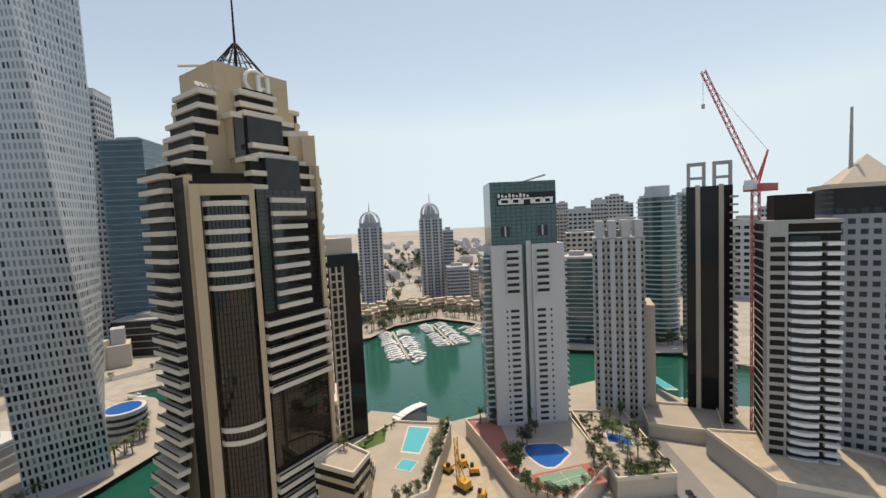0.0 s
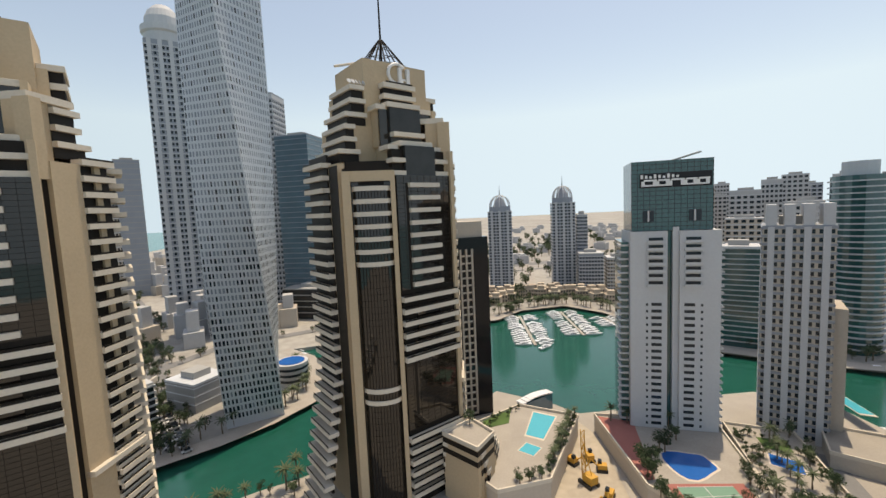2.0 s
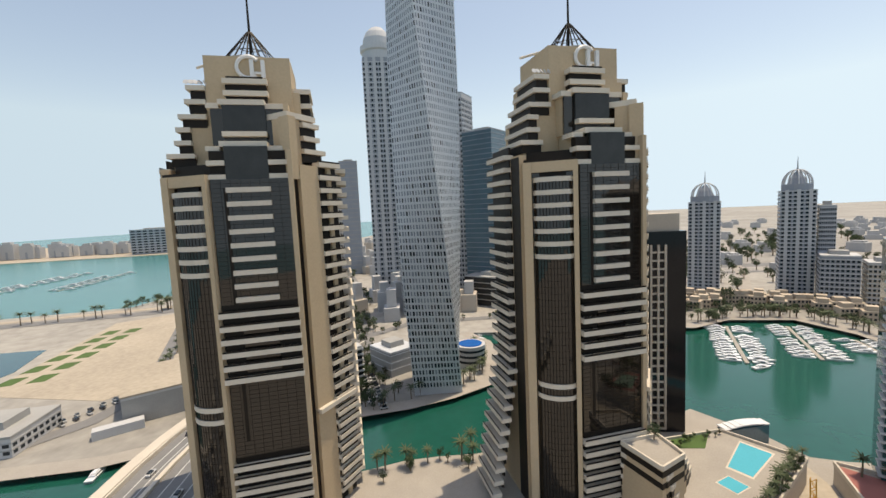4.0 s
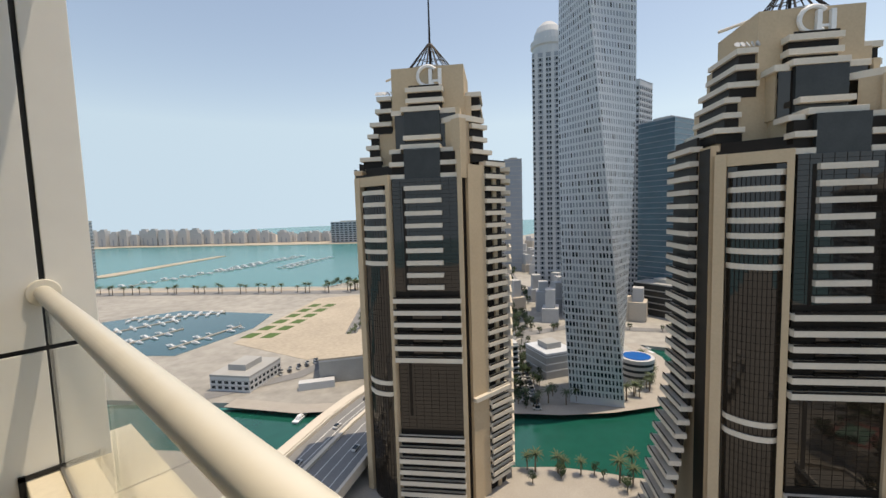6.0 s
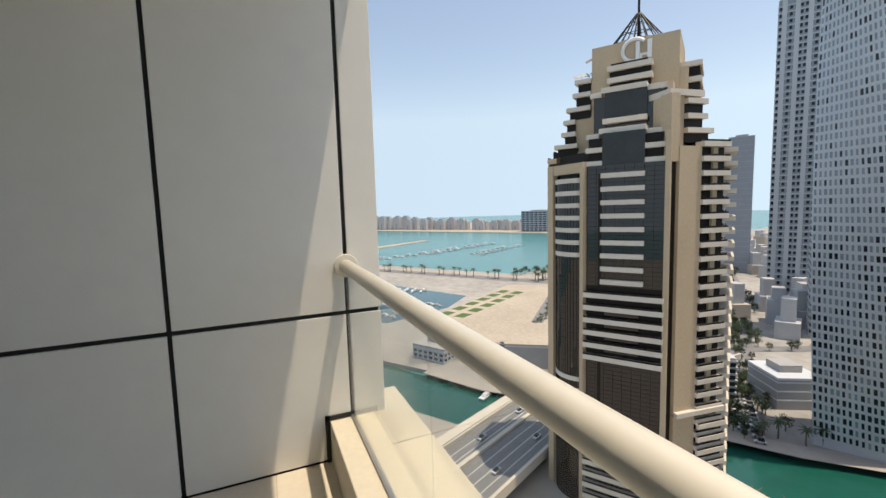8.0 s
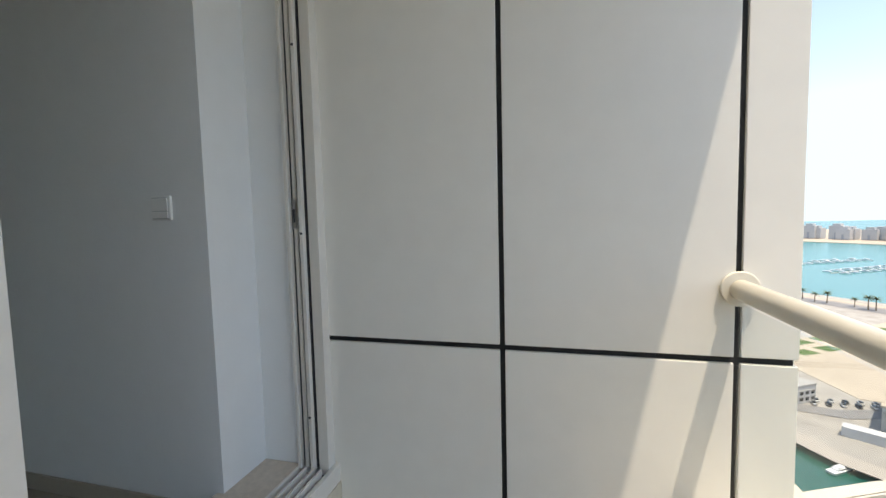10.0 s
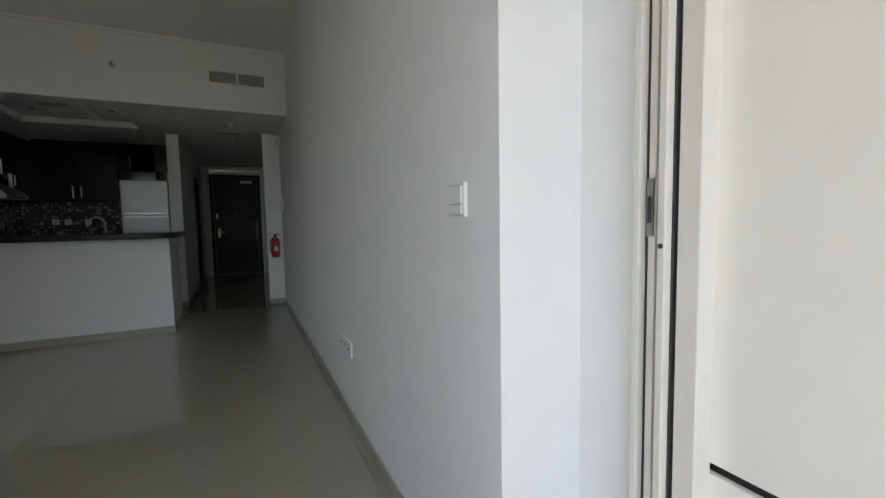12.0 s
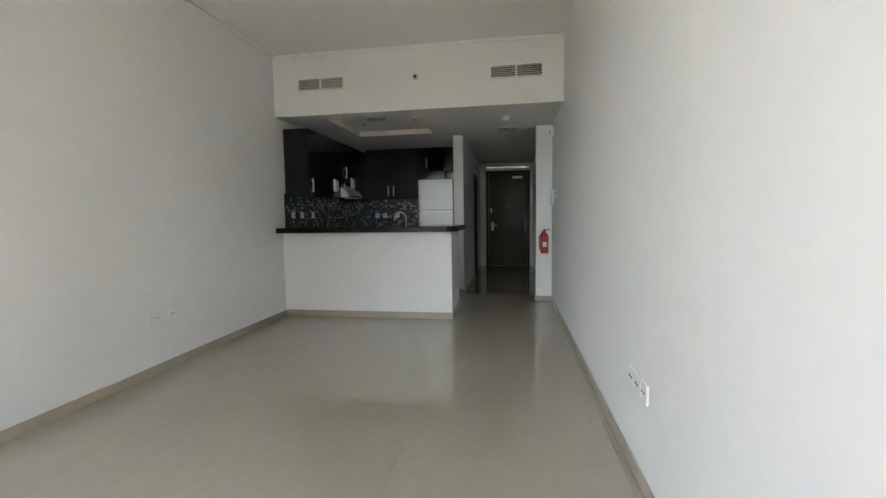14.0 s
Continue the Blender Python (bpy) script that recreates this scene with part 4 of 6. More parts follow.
    me_f = mesh_of("bay_floor_line", prism(B(), bow(2.68, 10.82, 1.74, 0.9), 0, 0.08), M_BROWNDK)
    for i in range(46):
        piece("bay_floor_line", me_f, t, pose(0, 0, 1.0 + i * 1.4))
    me_b = mesh_of("bay_band", prism(B(), bow(2.6, 10.9, 2.0, 0.8), 0, 1.0), M_SLAB)
    for z in [5.9 - i * 2.72 for i in range(7)] + [-38.9, -41.6]:
        piece("bay_band", me_b, t, pose(0, 0, H + z))
    part("bay_cap", seg(LC, 2.4, 11.9, 0.7, 4.0, H + 8.0, H + 10.2), M_TAN, t, "tan head of the bay")
    part("bay_window", seg(LC, 4.0, 9.5, 0.0, 1.0, H + 7.1, H + 7.9), M_BROWNDK, t)
    part("pilaster", seg(LC, 0.6, 2.4, 0.9, 3.0, 0, H + 10.2), M_TAN, t, "broad tan pilaster")
    part("pilaster", seg(LC, 10.9, 11.9, 0.7, 2.5, 0, H + 8.0), M_TAN, t, "narrow tan pilaster")
    part("roof_rail", seg(LC, 0.8, 11.6, 0.5, -0.4, H + 10.2, H + 10.8), M_BROWNDK, t)
    part("set_back", seg(LC, 1.2, 11.0, -2.4, 6.0, H + 10.0, H + 12.6), M_BROWNDK, t, "dark set-back storey")
    # flank balconies, spreading to a skirt at the foot
    part("flank_wall", seg(FK, 2, 16.9, 0.1, 1.5, 0, H + 12.0), M_TAN, t, "tan flank wall")
    part("flank_wall", seg(FK, 12.6, 16.8, 0.2, 0.1, 0, H + 11.6), M_BROWNDK, t, "dark glazed flank strip")
    me_b = mesh_of("flank_band", seg(FK, 1.5, 12.5, 1.9, 0.5, 0, 1.0), M_SLAB)
    # Dark block in the colour of the shade behind each flank balcony.
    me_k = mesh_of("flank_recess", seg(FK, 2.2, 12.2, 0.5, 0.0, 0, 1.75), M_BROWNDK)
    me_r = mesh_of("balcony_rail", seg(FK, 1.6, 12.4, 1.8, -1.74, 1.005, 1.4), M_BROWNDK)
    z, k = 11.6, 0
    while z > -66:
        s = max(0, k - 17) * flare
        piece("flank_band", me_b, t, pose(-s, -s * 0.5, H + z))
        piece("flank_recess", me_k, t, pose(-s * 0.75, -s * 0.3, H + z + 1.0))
        piece("balcony_rail", me_r, t, pose(-s, -s * 0.5, H + z))
        z -= 2.76
        k += 1
    # terraces that step up on the flank side
    for i, (z, x0, x1) in enumerate(((14.4, -9.4, -4.0), (17.2, -7.8, -4.5), (20.0, -7.4, -4.6), (22.8, -6.8, -1.3), (26.0, -5.4, -1.3), (29.0, -5.0, -1.3))):
        part("balcony_band", box(B(), x0, x1, 7.4 + i * 0.3, 20, H + z, H + z + 1.0), M_SLAB, t, bevel=0.05)
        part("balcony_recess", box(B(), x0 + 0.7, x1 - 0.1, 8.2 + i * 0.3, 19.5, H + z - 1.75, H + z), M_BROWNDK, t)
    for k in range(5):
        part("satellite_dish", lathe(B(), [(0.05, 0), (0.5, 0.12), (0.6, 0.3)], 10, pose(-4.8 + k * 0.85, 9.4, H + 30.6, 60, 0, 20 * k)), M_WHITEC, t, "small white dish")
    # right chamfer: slot, tan wall and balconies
    part("slot", seg(RC, 0.0, 2.0, -0.9, 2.0, 0, H + 9), M_BROWNDK, t, "dark vertical slot")
    part("tan_strip", seg(RC, 1.0, 5.0, -2.2, 6.0, H + 12.0, H + 22.0), M_TAN, t, "tall tan wall")
    part("tan_strip", seg(RC, 2.0, 7.4, 0.0, 5.0, 0, H + 12.0), M_TAN, t, "tall tan wall")
    part("tan_strip", seg(RC, 0.0, 2.0, -0.2, 3.0, H + 9, H + 22.0), M_TAN, t, "tan wall head")
    # Backs and blocks behind these balconies carry their shade as near-black colour.
    part("recess_wall", seg(RC, 7.6, 14.0, -0.9, 4.0, 0, H + 13.0), M_BROWNDK, t, "balcony backs coloured dark for shade")
    part("pier", seg(RC, 10.6, 11.8, -0.3, 1.0, 0, H + 13.0), M_TAN, t, "tan pier between balconies")
    bands(RC, 7.3, 14.2, 0.6, [11.9 - i * 2.86 for i in range(28)], inn=1.5)
    for z, u1 in ((14.8, 11.6), (17.6, 10.0), (20.5, 10.0)):
        part("balcony_band", seg(RC, 5.0, u1, -1.2, 7.0, H + z, H + z + 1.0), M_SLAB, t)
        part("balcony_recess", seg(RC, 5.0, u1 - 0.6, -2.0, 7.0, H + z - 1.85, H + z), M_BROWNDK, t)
    part("balcony_band", seg(RC, 1.0, 9.4, -1.6, 8.0, H + 22.0, H + 23.2), M_SLAB, t, "cream terrace edge")
    for z in (26.2, 29.4):
        part("balcony_band", box(B(), 16.5, 20.4, 10.6, 21, H + z - 0.4, H + z + 0.7), M_SLAB, t, bevel=0.05)
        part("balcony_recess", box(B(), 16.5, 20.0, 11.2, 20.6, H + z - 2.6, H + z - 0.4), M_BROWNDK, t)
    me_e = mesh_of("end_band", box(B(), RE.x - 1, RE.x + 1.6, 12, 22, 0, 0.95), M_SLAB)
    for i in range(28):
        piece("end_band", me_e, t, pose(0, 0, H + 11.0 - i * 2.8))
    # pale terraces low on the right side
    part("terrace", seg(RC, 2.0, 14.4, 1.0, 1.0, H - 43.0, H - 42.0), M_SLAB, t, "pale roof terrace")
    bands(RC, 7.3, 14.6, 1.2, [-46.1 - i * 2.86 for i in range(7)], inn=-0.6)
    return t


for lab_, r_, b_, fl_ in (("tan hotel tower with cream bands and conical roof cage", 96.0, 47.6, 0.0),
                     ("tan hotel tower with cream bands beside the green canal", 92.5, 0.75, 0.62)):
    hotel_tower(lab_, EYE.x + r_ * math.cos(radians(b_)), EYE.y + r_ * math.sin(radians(b_)), -57, fl_)


def slab_tower(name, label, cx, cy, ang, w, d, z1, body, slabm, step, slab_h=0.35, over=0.4, windows=None, fins=0, finm=None, z0=GZ, roof=True, group="", cols=8):
    """A rectangular tower; (cx, cy) is the middle of its near face, y runs away from the viewer."""
    t = city(name, label, "tower", frame_m(cx, cy, ang, z0), group)
    h = z1 - z0
    part("body", box(B(), -w / 2, w / 2, 0, d, 0, h), body, t)
    if slabm:
        ms = mesh_of("floor_band", box(B(), -w / 2 - over, w / 2 + over, -over, d + over, 0, slab_h), slabm)
        z = step
        while z < h - 0.2:
            piece("floor_band", ms, t, pose(0, 0, z))
            z += step
    if windows:
        wb = B()
        sx = w / cols
        z = step * 0.45
        nd = max(2, int(d / sx))
        while z < h - step * 0.6:
            for i in range(cols):
                box(wb, -w / 2 + sx * (i + 0.2), -w / 2 + sx * (i + 0.8), -0.06, 0.1, z, z + step * 0.5)
            for i in range(nd):
                for xx in (-w / 2, w / 2):
                    box(wb, xx - 0.06, xx + 0.06, d / nd * (i + 0.2), d / nd * (i + 0.8), z, z + step * 0.5)
            z += step
        part("window_row", wb, windows, t, "rows of dark windows", kind="stuff")
    for i in range(fins):
        x = -w / 2 + w * (i + 0.5) / fins
        part("fin", box(B(), x - w * 0.05, x + w * 0.05, -over - 0.3, 0.2, 0, h + 0.4), finm, t)
    if roof:
        part("parapet", box(B(), -w / 2 - 0.1, w / 2 + 0.1, -0.12, d + 0.1, h, h + 0.8), body if slabm is None else slabm, t)
        part("plant_room", box(B(), -w / 4, w / 4, d * 0.3, d * 0.75, h + 0.8, h + 3.2), M_GREYC, t)
    return t


# green-topped office tower with a sign
dm = city("sign_tower", "pale concrete tower with a green glass top and white sign", "tower", frame_m(111.3, -64.3, -110, -66))
TH = 66 - 7.2
part("body", box(B(), 0, 9.4, 0.0, 15, 0, TH), M_WHITEC, dm, "pale concrete front", 0.05)
part("body", box(B(), 12.4, 22.4, 0.0, 15, 0, TH), M_WHITEC, dm, "pale concrete front", 0.05)
part("recess", box(B(), 9.4, 12.4, 2.2, 15, 0, TH + 3), M_TEAL, dm, "teal glass recess")
part("recess_column", box(B(), 10.9, 12.4, 0.9, 2.2, 0, TH + 1), M_WHITEC, dm)
part("glass_top", box(B(), 0.5, 20.6, 1.2, 14, TH, TH + 19), M_TEAL, dm, "green glass top storeys")
part("glass_side", box(B(), -2.0, 0.0, 2.5, 15, 0, TH - 3), M_TEAL, dm, "teal glass flank")
part("glass_side", box(B(), 22.4, 23.6, 3.5, 15, 0, TH - 1), M_TEAL, dm, "teal glass flank")
mb = B()
for i in range(16):
    box(mb, 0.45, 20.65, 1.12, 1.2, TH + 1.2 * i, TH + 1.2 * i + 0.1)
for i in range(14):
    box(mb, 0.5 + i * 1.54, 0.58 + i * 1.54, 1.13, 1.2, TH, TH + 19)
part("mullions", mb, M_DARKC, dm, kind="stuff")
part("sign_board", box(B(), 2.6, 20.2, 0.9, 1.11, TH + 11.8, TH + 15.6), M_DARKC, dm, "dark sign board")
for k, (x0, x1) in enumerate(((3.6, 6.8), (7.2, 10.0), (10.4, 13.6), (14.0, 16.6), (17.0, 19.6))):
    bm = B()
    z0, z1 = TH + 12.2, TH + 14.0
    box(bm, x0, x1, 0.6, 0.88, z1 - 0.45, z1)
    box(bm, x0 - 0.6, x0 + 0.2, 0.6, 0.88, z0, z1 - 0.46)
    box(bm, x1 - 0.9, x1 - 0.1, 0.6, 0.88, z0, z1 - 0.46)
    if k != 2:
        box(bm, x0 + 0.21, x1 - 0.91, 0.6, 0.88, z0, z0 + 0.4)
    part("sign_shape", bm, M_SIGN, dm, "white sign shape")
for k in range(9):
    part("sign_shape", box(B(), 2.8 + k * 1.1, 3.4 + k * 1.1, 0.62, 0.88, TH + 14.3, TH + 15.4 - (k % 3) * 0.25), M_SIGN, dm, "white sign shape")
for x0, x1 in ((3.4, 6.2), (14.8, 17.8)):
    part("sky_opening", box(B(), x0, x1, 1.0, 1.19, TH + 2.6, TH + 5.6), M_WINDARK, dm, "dark open storey")
    part("column", box(B(), x0 + 1.2, x0 + 1.6, 0.8, 1.0, TH + 2.6, TH + 5.6), M_WHITEC, dm)
part("window_cleaning_arm", tube(B(), (11, 6, TH + 19), (18.5, 4, TH + 21), 0.25), M_GREYC, dm)
mbal = mesh_of("balcony", box(box(B(), 0, 4.6, -0.9, 0.3, 0, 0.25), 0, 4.6, -0.9, -0.8, 0.25, 0.75), M_WHITEC)
mrec = mesh_of("balcony_window", box(B(), 0.5, 4.1, -0.06, 0.2, 0.25, 1.5), M_WINDARK)
mwin = mesh_of("window", box(B(), 0, 2.6, -0.05, 0.2, 0, 0.85), M_WINDARK)
mdark = mesh_of("window_small", box(B(), 0, 0.55, -0.05, 0.2, 0, 0.7), M_WINDARK)
for i in range(7):
    for x in (4.2, 13.4):
        piece("balcony", mbal, dm, pose(x, 0, TH - 3.2 - i * 2.0))
        piece("balcony_window", mrec, dm, pose(x, 0, TH - 3.2 - i * 2.0))
for i in range(20):
    for x, xs_ in ((5.4, 4.0), (13.6, 17.6)):
        z = TH - 20.6 - i * 1.9
        piece("window", mwin, dm, pose(x, 0, z))
        piece("window_small", mdark, dm, pose(xs_, 0, z))
msb = mesh_of("side_balcony", box(B(), -2.6, 0.0, 2.0, 6, 0, 0.5), M_WHITEC)
msr = mesh_of("side_balcony", box(B(), 22.4, 24.2, 3, 8, 0, 0.5), M_WHITEC)
for i in range(28):
    piece("side_balcony", msb, dm, pose(0, 0, 2 + i * 1.95))
    piece("side_balcony", msr, dm, pose(0, 0, 2 + i * 1.95))

# twisted silver tower
tw = city("twisted_tower", "twisted silver tower with rows of small dark windows", "tower", frame_m(152.5, 54.5, 0))
N, FL, HT, A = 4, 66, 164.0, 9.0


def twist_pt(face, u, k, out=0.0):
    a = radians(22.0) - radians(66) * k / FL + face * math.pi / 2
    x, y = -A - out, A * (1 - 2 * u)
    return Vector((x * math.cos(a) - y * math.sin(a), x * math.sin(a) + y * math.cos(a), HT * k / FL))


for f in range(4):
    bm = B()
    grid = [[bm.verts.new(twist_pt(f, u / 6, k)) for u in range(7)] for k in range(FL + 1)]
    for k in range(FL):
        for u in range(6):
            bm.faces.new((grid[k][u], grid[k][u + 1], grid[k + 1][u + 1], grid[k + 1][u]))
    part("facade", bm, M_SILVER, tw, "silver panel skin")
wb, wg, vb2 = B(), B(), B()
rng = random.Random(8)
NC = 15
for f in range(4):
    for k in range(1, FL):
        for c in range(NC):
            s0, s1 = (c + 0.2) / NC, (c + (0.66 if rng.random() < 0.7 else 0.82)) / NC
            k0, k1 = k + 0.14, k + 0.78
            # Dark panes thin out upwards, where the painted sky reflection takes over.
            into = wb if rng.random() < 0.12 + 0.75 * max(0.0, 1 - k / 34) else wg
            vs = [into.verts.new(twist_pt(f, s, kk, 0.1)) for s, kk in ((s0, k0), (s1, k0), (s1, k1), (s0, k1))]
            into.faces.new(vs)
    for c in range(NC + 1):
        s0, s1 = max(0, (c - 0.12) / NC), min(1, (c + 0.12) / NC)
        for k in range(FL):
            vs = [vb2.verts.new(twist_pt(f, s, kk, 0.22)) for s, kk in ((s0, k), (s1, k), (s1, k + 1), (s0, k + 1))]
            vb2.faces.new(vs)
    for k in range(FL):
        vs = [vb2.verts.new(twist_pt(f, s, kk, 0.16)) for s, kk in ((0, k - 0.06), (1, k - 0.06), (1, k + 0.08), (0, k + 0.08))]
        vb2.faces.new(vs)
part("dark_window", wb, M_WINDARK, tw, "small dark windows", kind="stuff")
part("pale_window", wg, M_WINGREY, tw, "small windows with sky reflection painted grey", kind="stuff")
part("ribs", vb2, M_SILVER, tw, "silver ribs and floor lines", kind="stuff")
# round podium pool building beside it
rp = city("round_pavilion", "white curved pavilion with a blue rooftop pool", "building", frame_m(176, 47, 0))
part("drum", lathe(B(), [(6, 0), (6.3, 6), (6.6, 9.5)], 28), M_WHITEC, rp)
for z in (2.2, 4.6, 7.0):
    part("window_band", lathe(B(), [(6.35 + z * 0.035, z), (6.35 + z * 0.035, z + 1.0)], 28), M_WINDARK, rp, "dark window band")
part("pool", lathe(B(), [(5.2, 9.52), (5.2, 9.7)], 28), M_POOLDEEP, rp, "blue rooftop pool")
slab_tower("podium_block", "grey podium block beside the twisted tower", 160, 72, -30, 14, 16, -58, M_GREYC, M_SILVER, 3, 0.4, 0.1)
slab_tower("round_block", "small dark banded block by the car park", 140, 86, -40, 10, 10, -52, M_SMOKE, M_WHITEC, 2.2, 0.6, 0.5)

# glass and stone towers beyond the canal
bl = slab_tower("glass_tower", "blue glass office tower with fine floor lines", 305, 72.5, -108, 25, 22, 57, M_BLUE, M_SLATE, 3.6, 0.35, 0.12)
slab_tower("glass_podium", "dark podium at the foot of the glass tower", 285, 62, -108, 42, 20, -48, M_SMOKE, M_GREYC, 4, 0.6, 0.2)
pr = slab_tower("stone_tower", "very tall grey stone tower with a round domed crown", 313, 152, -64, 25, 24, 124, M_SLATE, M_WHITEC, 4.0, 0.7, 0.25, M_WINDARK, 4, M_WHITEC, roof=False, cols=10)
part("crown", lathe(B(), [(12.5, 192), (12.5, 198), (14, 199), (14, 203), (11.5, 204), (11.2, 209), (9, 214), (5, 218), (0.5, 220)], 28, Matrix.Translation((0, 12, 0))), M_WHITEC, pr, "round domed crown")
slab_tower("stone_tower", "tall grey stone tower behind the twisted tower", 330, 100, -100, 22, 20, 92, M_WHITEC, M_SLATE, 4, 0.6, 0.2, M_WINDARK)
slab_tower("stone_tower", "tall slender tower with stacked balconies", 255, 108, -62, 12, 26, 70, M_WHITEC, M_GREYC, 3.4, 0.6, 0.4, M_WINDARK)
slab_tower("wedge_tower", "grey-blue wedge-topped tower far down the avenue", 420, 250, -60, 20, 24, 60, M_SLATE, M_GREYC, 5, 0.6, 0.2)
slab_tower("far_tower", "beige tower far down the avenue", 470, 295, -58, 22, 20, 10, M_BEIGEC, M_WHITEC, 5, 1, 0.2, M_WINDARK)
slab_tower("far_tower", "grey tower far down the avenue", 560, 360, -58, 24, 20, 30, M_GREYC, M_WHITEC, 5, 1, 0.2, M_WINDARK)

# dark tower with a white grid beside the hotel tower
dk = slab_tower("grid_tower", "dark glass tower with a white window grid and beige roof block", 134, -20.5, -78, 18, 16, -8, M_DARKC, None, 3, roof=False)
part("roof_block", box(B(), -7.5, 7.5, 1, 14, 59.01, 65), M_BEIGEC, dk, "beige roof block")
mgr = mesh_of("window_grid", box(box(box(box(B(), 0, 4.6, -0.5, 0.1, 0, 0.5), 0, 0.6, -0.5, 0.1, 0.5, 2.4), 4.0, 4.6, -0.5, 0.1, 0.5, 2.4), 2.0, 2.6, -0.5, 0.1, 0.5, 2.4), M_BEIGEC)
for i in range(23):
    piece("window_grid", mgr, dk, pose(-1.0, 0, 1 + i * 2.4))
part("white_strip", box(B(), -8.2, -5.5, -0.4, 0.1, 0, 56), M_BEIGEC, dk)

# marina skyline: domed twins and neighbours
for k, (x, y, w) in enumerate(((352, -84, 20), (331, -132, 18))):
    t = slab_tower("domed_tower", "grey-blue balcony tower under an open steel dome", x, y, -105, w, 18, -2 if k == 0 else 3, M_SLATE, M_WHITEC, 2.6, 0.55, 0.3, M_WINDARK, 3, M_WHITEC, roof=False, group="domed marina towers", cols=6)
    hh = (-2 if k == 0 else 3) - GZ
    part("drum", lathe(B(), [(w * 0.46, hh), (w * 0.46, hh + 4)], 20, Matrix.Translation((0, 9, 0))), M_SLATE, t)
    bm = B()
    for i in range(12):
        a, prev = i * 0.5236, None
        for s in range(6):
            r = w * 0.44 * math.cos(s * 0.3)
            q = (r * math.cos(a), 9 + r * math.sin(a), hh + 4 + 9.5 * math.sin(s * 0.31))
            if prev:
                tube(bm, prev, q, 0.4, n=5)
            prev = q
    part("dome_ribs", bm, M_WHITEC, t, "open steel dome ribs")
    part("dome_core", lathe(B(), [(w * 0.3, hh + 4), (w * 0.22, hh + 8), (w * 0.06, hh + 12)], 16, Matrix.Translation((0, 9, 0))), M_SLATE, t)
    part("spire", tube(B(), (0, 9, hh + 12), (0, 9, hh + 22), 0.5, 0.1), M_SLATE, t)
slab_tower("marina_block", "grey mid-rise block beside the domed towers", 312, -146, -108, 18, 18, -38, M_SLATE, M_WHITEC, 2.8, 0.6, 0.3, M_WINDARK)
slab_tower("marina_block", "grey mid-rise block with stepped roof", 308, -166, -108, 16, 18, -42, M_BEIGEC, M_WHITEC, 2.8, 0.6, 0.3, M_WINDARK)
slab_tower("marina_block", "slim wing beside the domed tower", 330, -147, -108, 8, 12, -8, M_SLATE, M_WHITEC, 2.8, 0.6, 0.3, M_WINDARK)

# right-hand towers
bg = slab_tower("beige_tower", "beige apartment tower with pale vertical piers", 105, -108.5, -132, 15.5, 16, -8, M_BEIGEC, M_SLATE, 2.3, 0.7, 0.25, M_WINDARK, 4, M_WHITEC, cols=8)
for i in range(4):
    part("crown_pier", box(B(), -7 + i * 4, -4.6 + i * 4, 0, 10, 60, 66.5), M_WHITEC, bg)
part("annex", box(B(), 7.8, 11, 3, 16, 0, 38), M_BEIGEC, bg)
gt = slab_tower("green_tower", "dark green glass apartment tower with pale floor edges", 177, -153, -130, 16, 16, -22, M_TEAL, M_WHITEC, 2.4, 0.5, 0.5, cols=6)
tl = city("curved_tower", "round teal glass tower with pale balcony rings", "tower", frame_m(164, -197, 0))
part("body", lathe(B(), [(9.5, 0), (9.5, 76)], 28), M_TEAL, tl, smooth=False)
mr = mesh_of("balcony_ring", lathe(B(), [(10.4, 0), (10.4, 0.6)], 28), M_WHITEC)
for i in range(29):
    piece("balcony_ring", mr, tl, pose(0, 0, 2 + i * 2.55))
part("crown", lathe(B(), [(6, 76), (6, 82)], 24), M_WHITEC, tl)
bt = slab_tower("black_tower", "black glass tower with pale piers and open roof frames", 90.0, -131.0, -137, 12.5, 12, 8, M_DARKC, None, 3, fins=2, finm=M_BEIGEC, roof=False)
mbb = mesh_of("side_balcony", box(B(), 5.4, 7.6, -0.4, 10, 0, 0.6), M_BEIGEC)
for i in range(30):
    piece("side_balcony", mbb, bt, pose(0, 0, 1 + i * 2.45))
for x in (-6, 1.0):
    part("roof_frame", box(box(box(box(B(), x, x + 0.9, 0, 1, 76, 83.5), x + 4.2, x + 5.1, 0, 1, 76, 83.5), x + 0.9, x + 4.2, 0, 1, 82.4, 83.5), x + 0.9, x + 4.2, 0, 1, 78.2, 79), M_GREYC, bt, "open concrete roof frame")
# Body and top storeys are coloured near black for shade inside the openings.
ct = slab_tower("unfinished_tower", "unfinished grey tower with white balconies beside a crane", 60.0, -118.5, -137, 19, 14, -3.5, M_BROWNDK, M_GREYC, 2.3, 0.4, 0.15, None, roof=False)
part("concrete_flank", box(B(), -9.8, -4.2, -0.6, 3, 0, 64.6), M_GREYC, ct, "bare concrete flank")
part("top_frame", box(B(), -7, 4, 3, 10, 65, 71.5), M_BROWNDK, ct, "bare concrete top storeys coloured dark for shade")
part("roof_edge", box(B(), -9.9, 9.9, -0.5, 14, 64.5, 65.3), M_GREYC, ct)
mwb = mesh_of("curved_balcony", prism(B(), [(-4, 0.1), (-3.4, -1.6), (0.2, -2.4), (4.2, -1.6), (4.6, 0.1)], 0, 0.9), M_BOAT)
mcb = mesh_of("corner_balcony", box(B(), 5.8, 10, -1.3, 5, 0, 0.85), M_BOAT)
# Dark boxes on the flank paint the shade of its open bays.
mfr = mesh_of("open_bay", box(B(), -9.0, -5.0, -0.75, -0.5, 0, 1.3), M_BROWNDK)
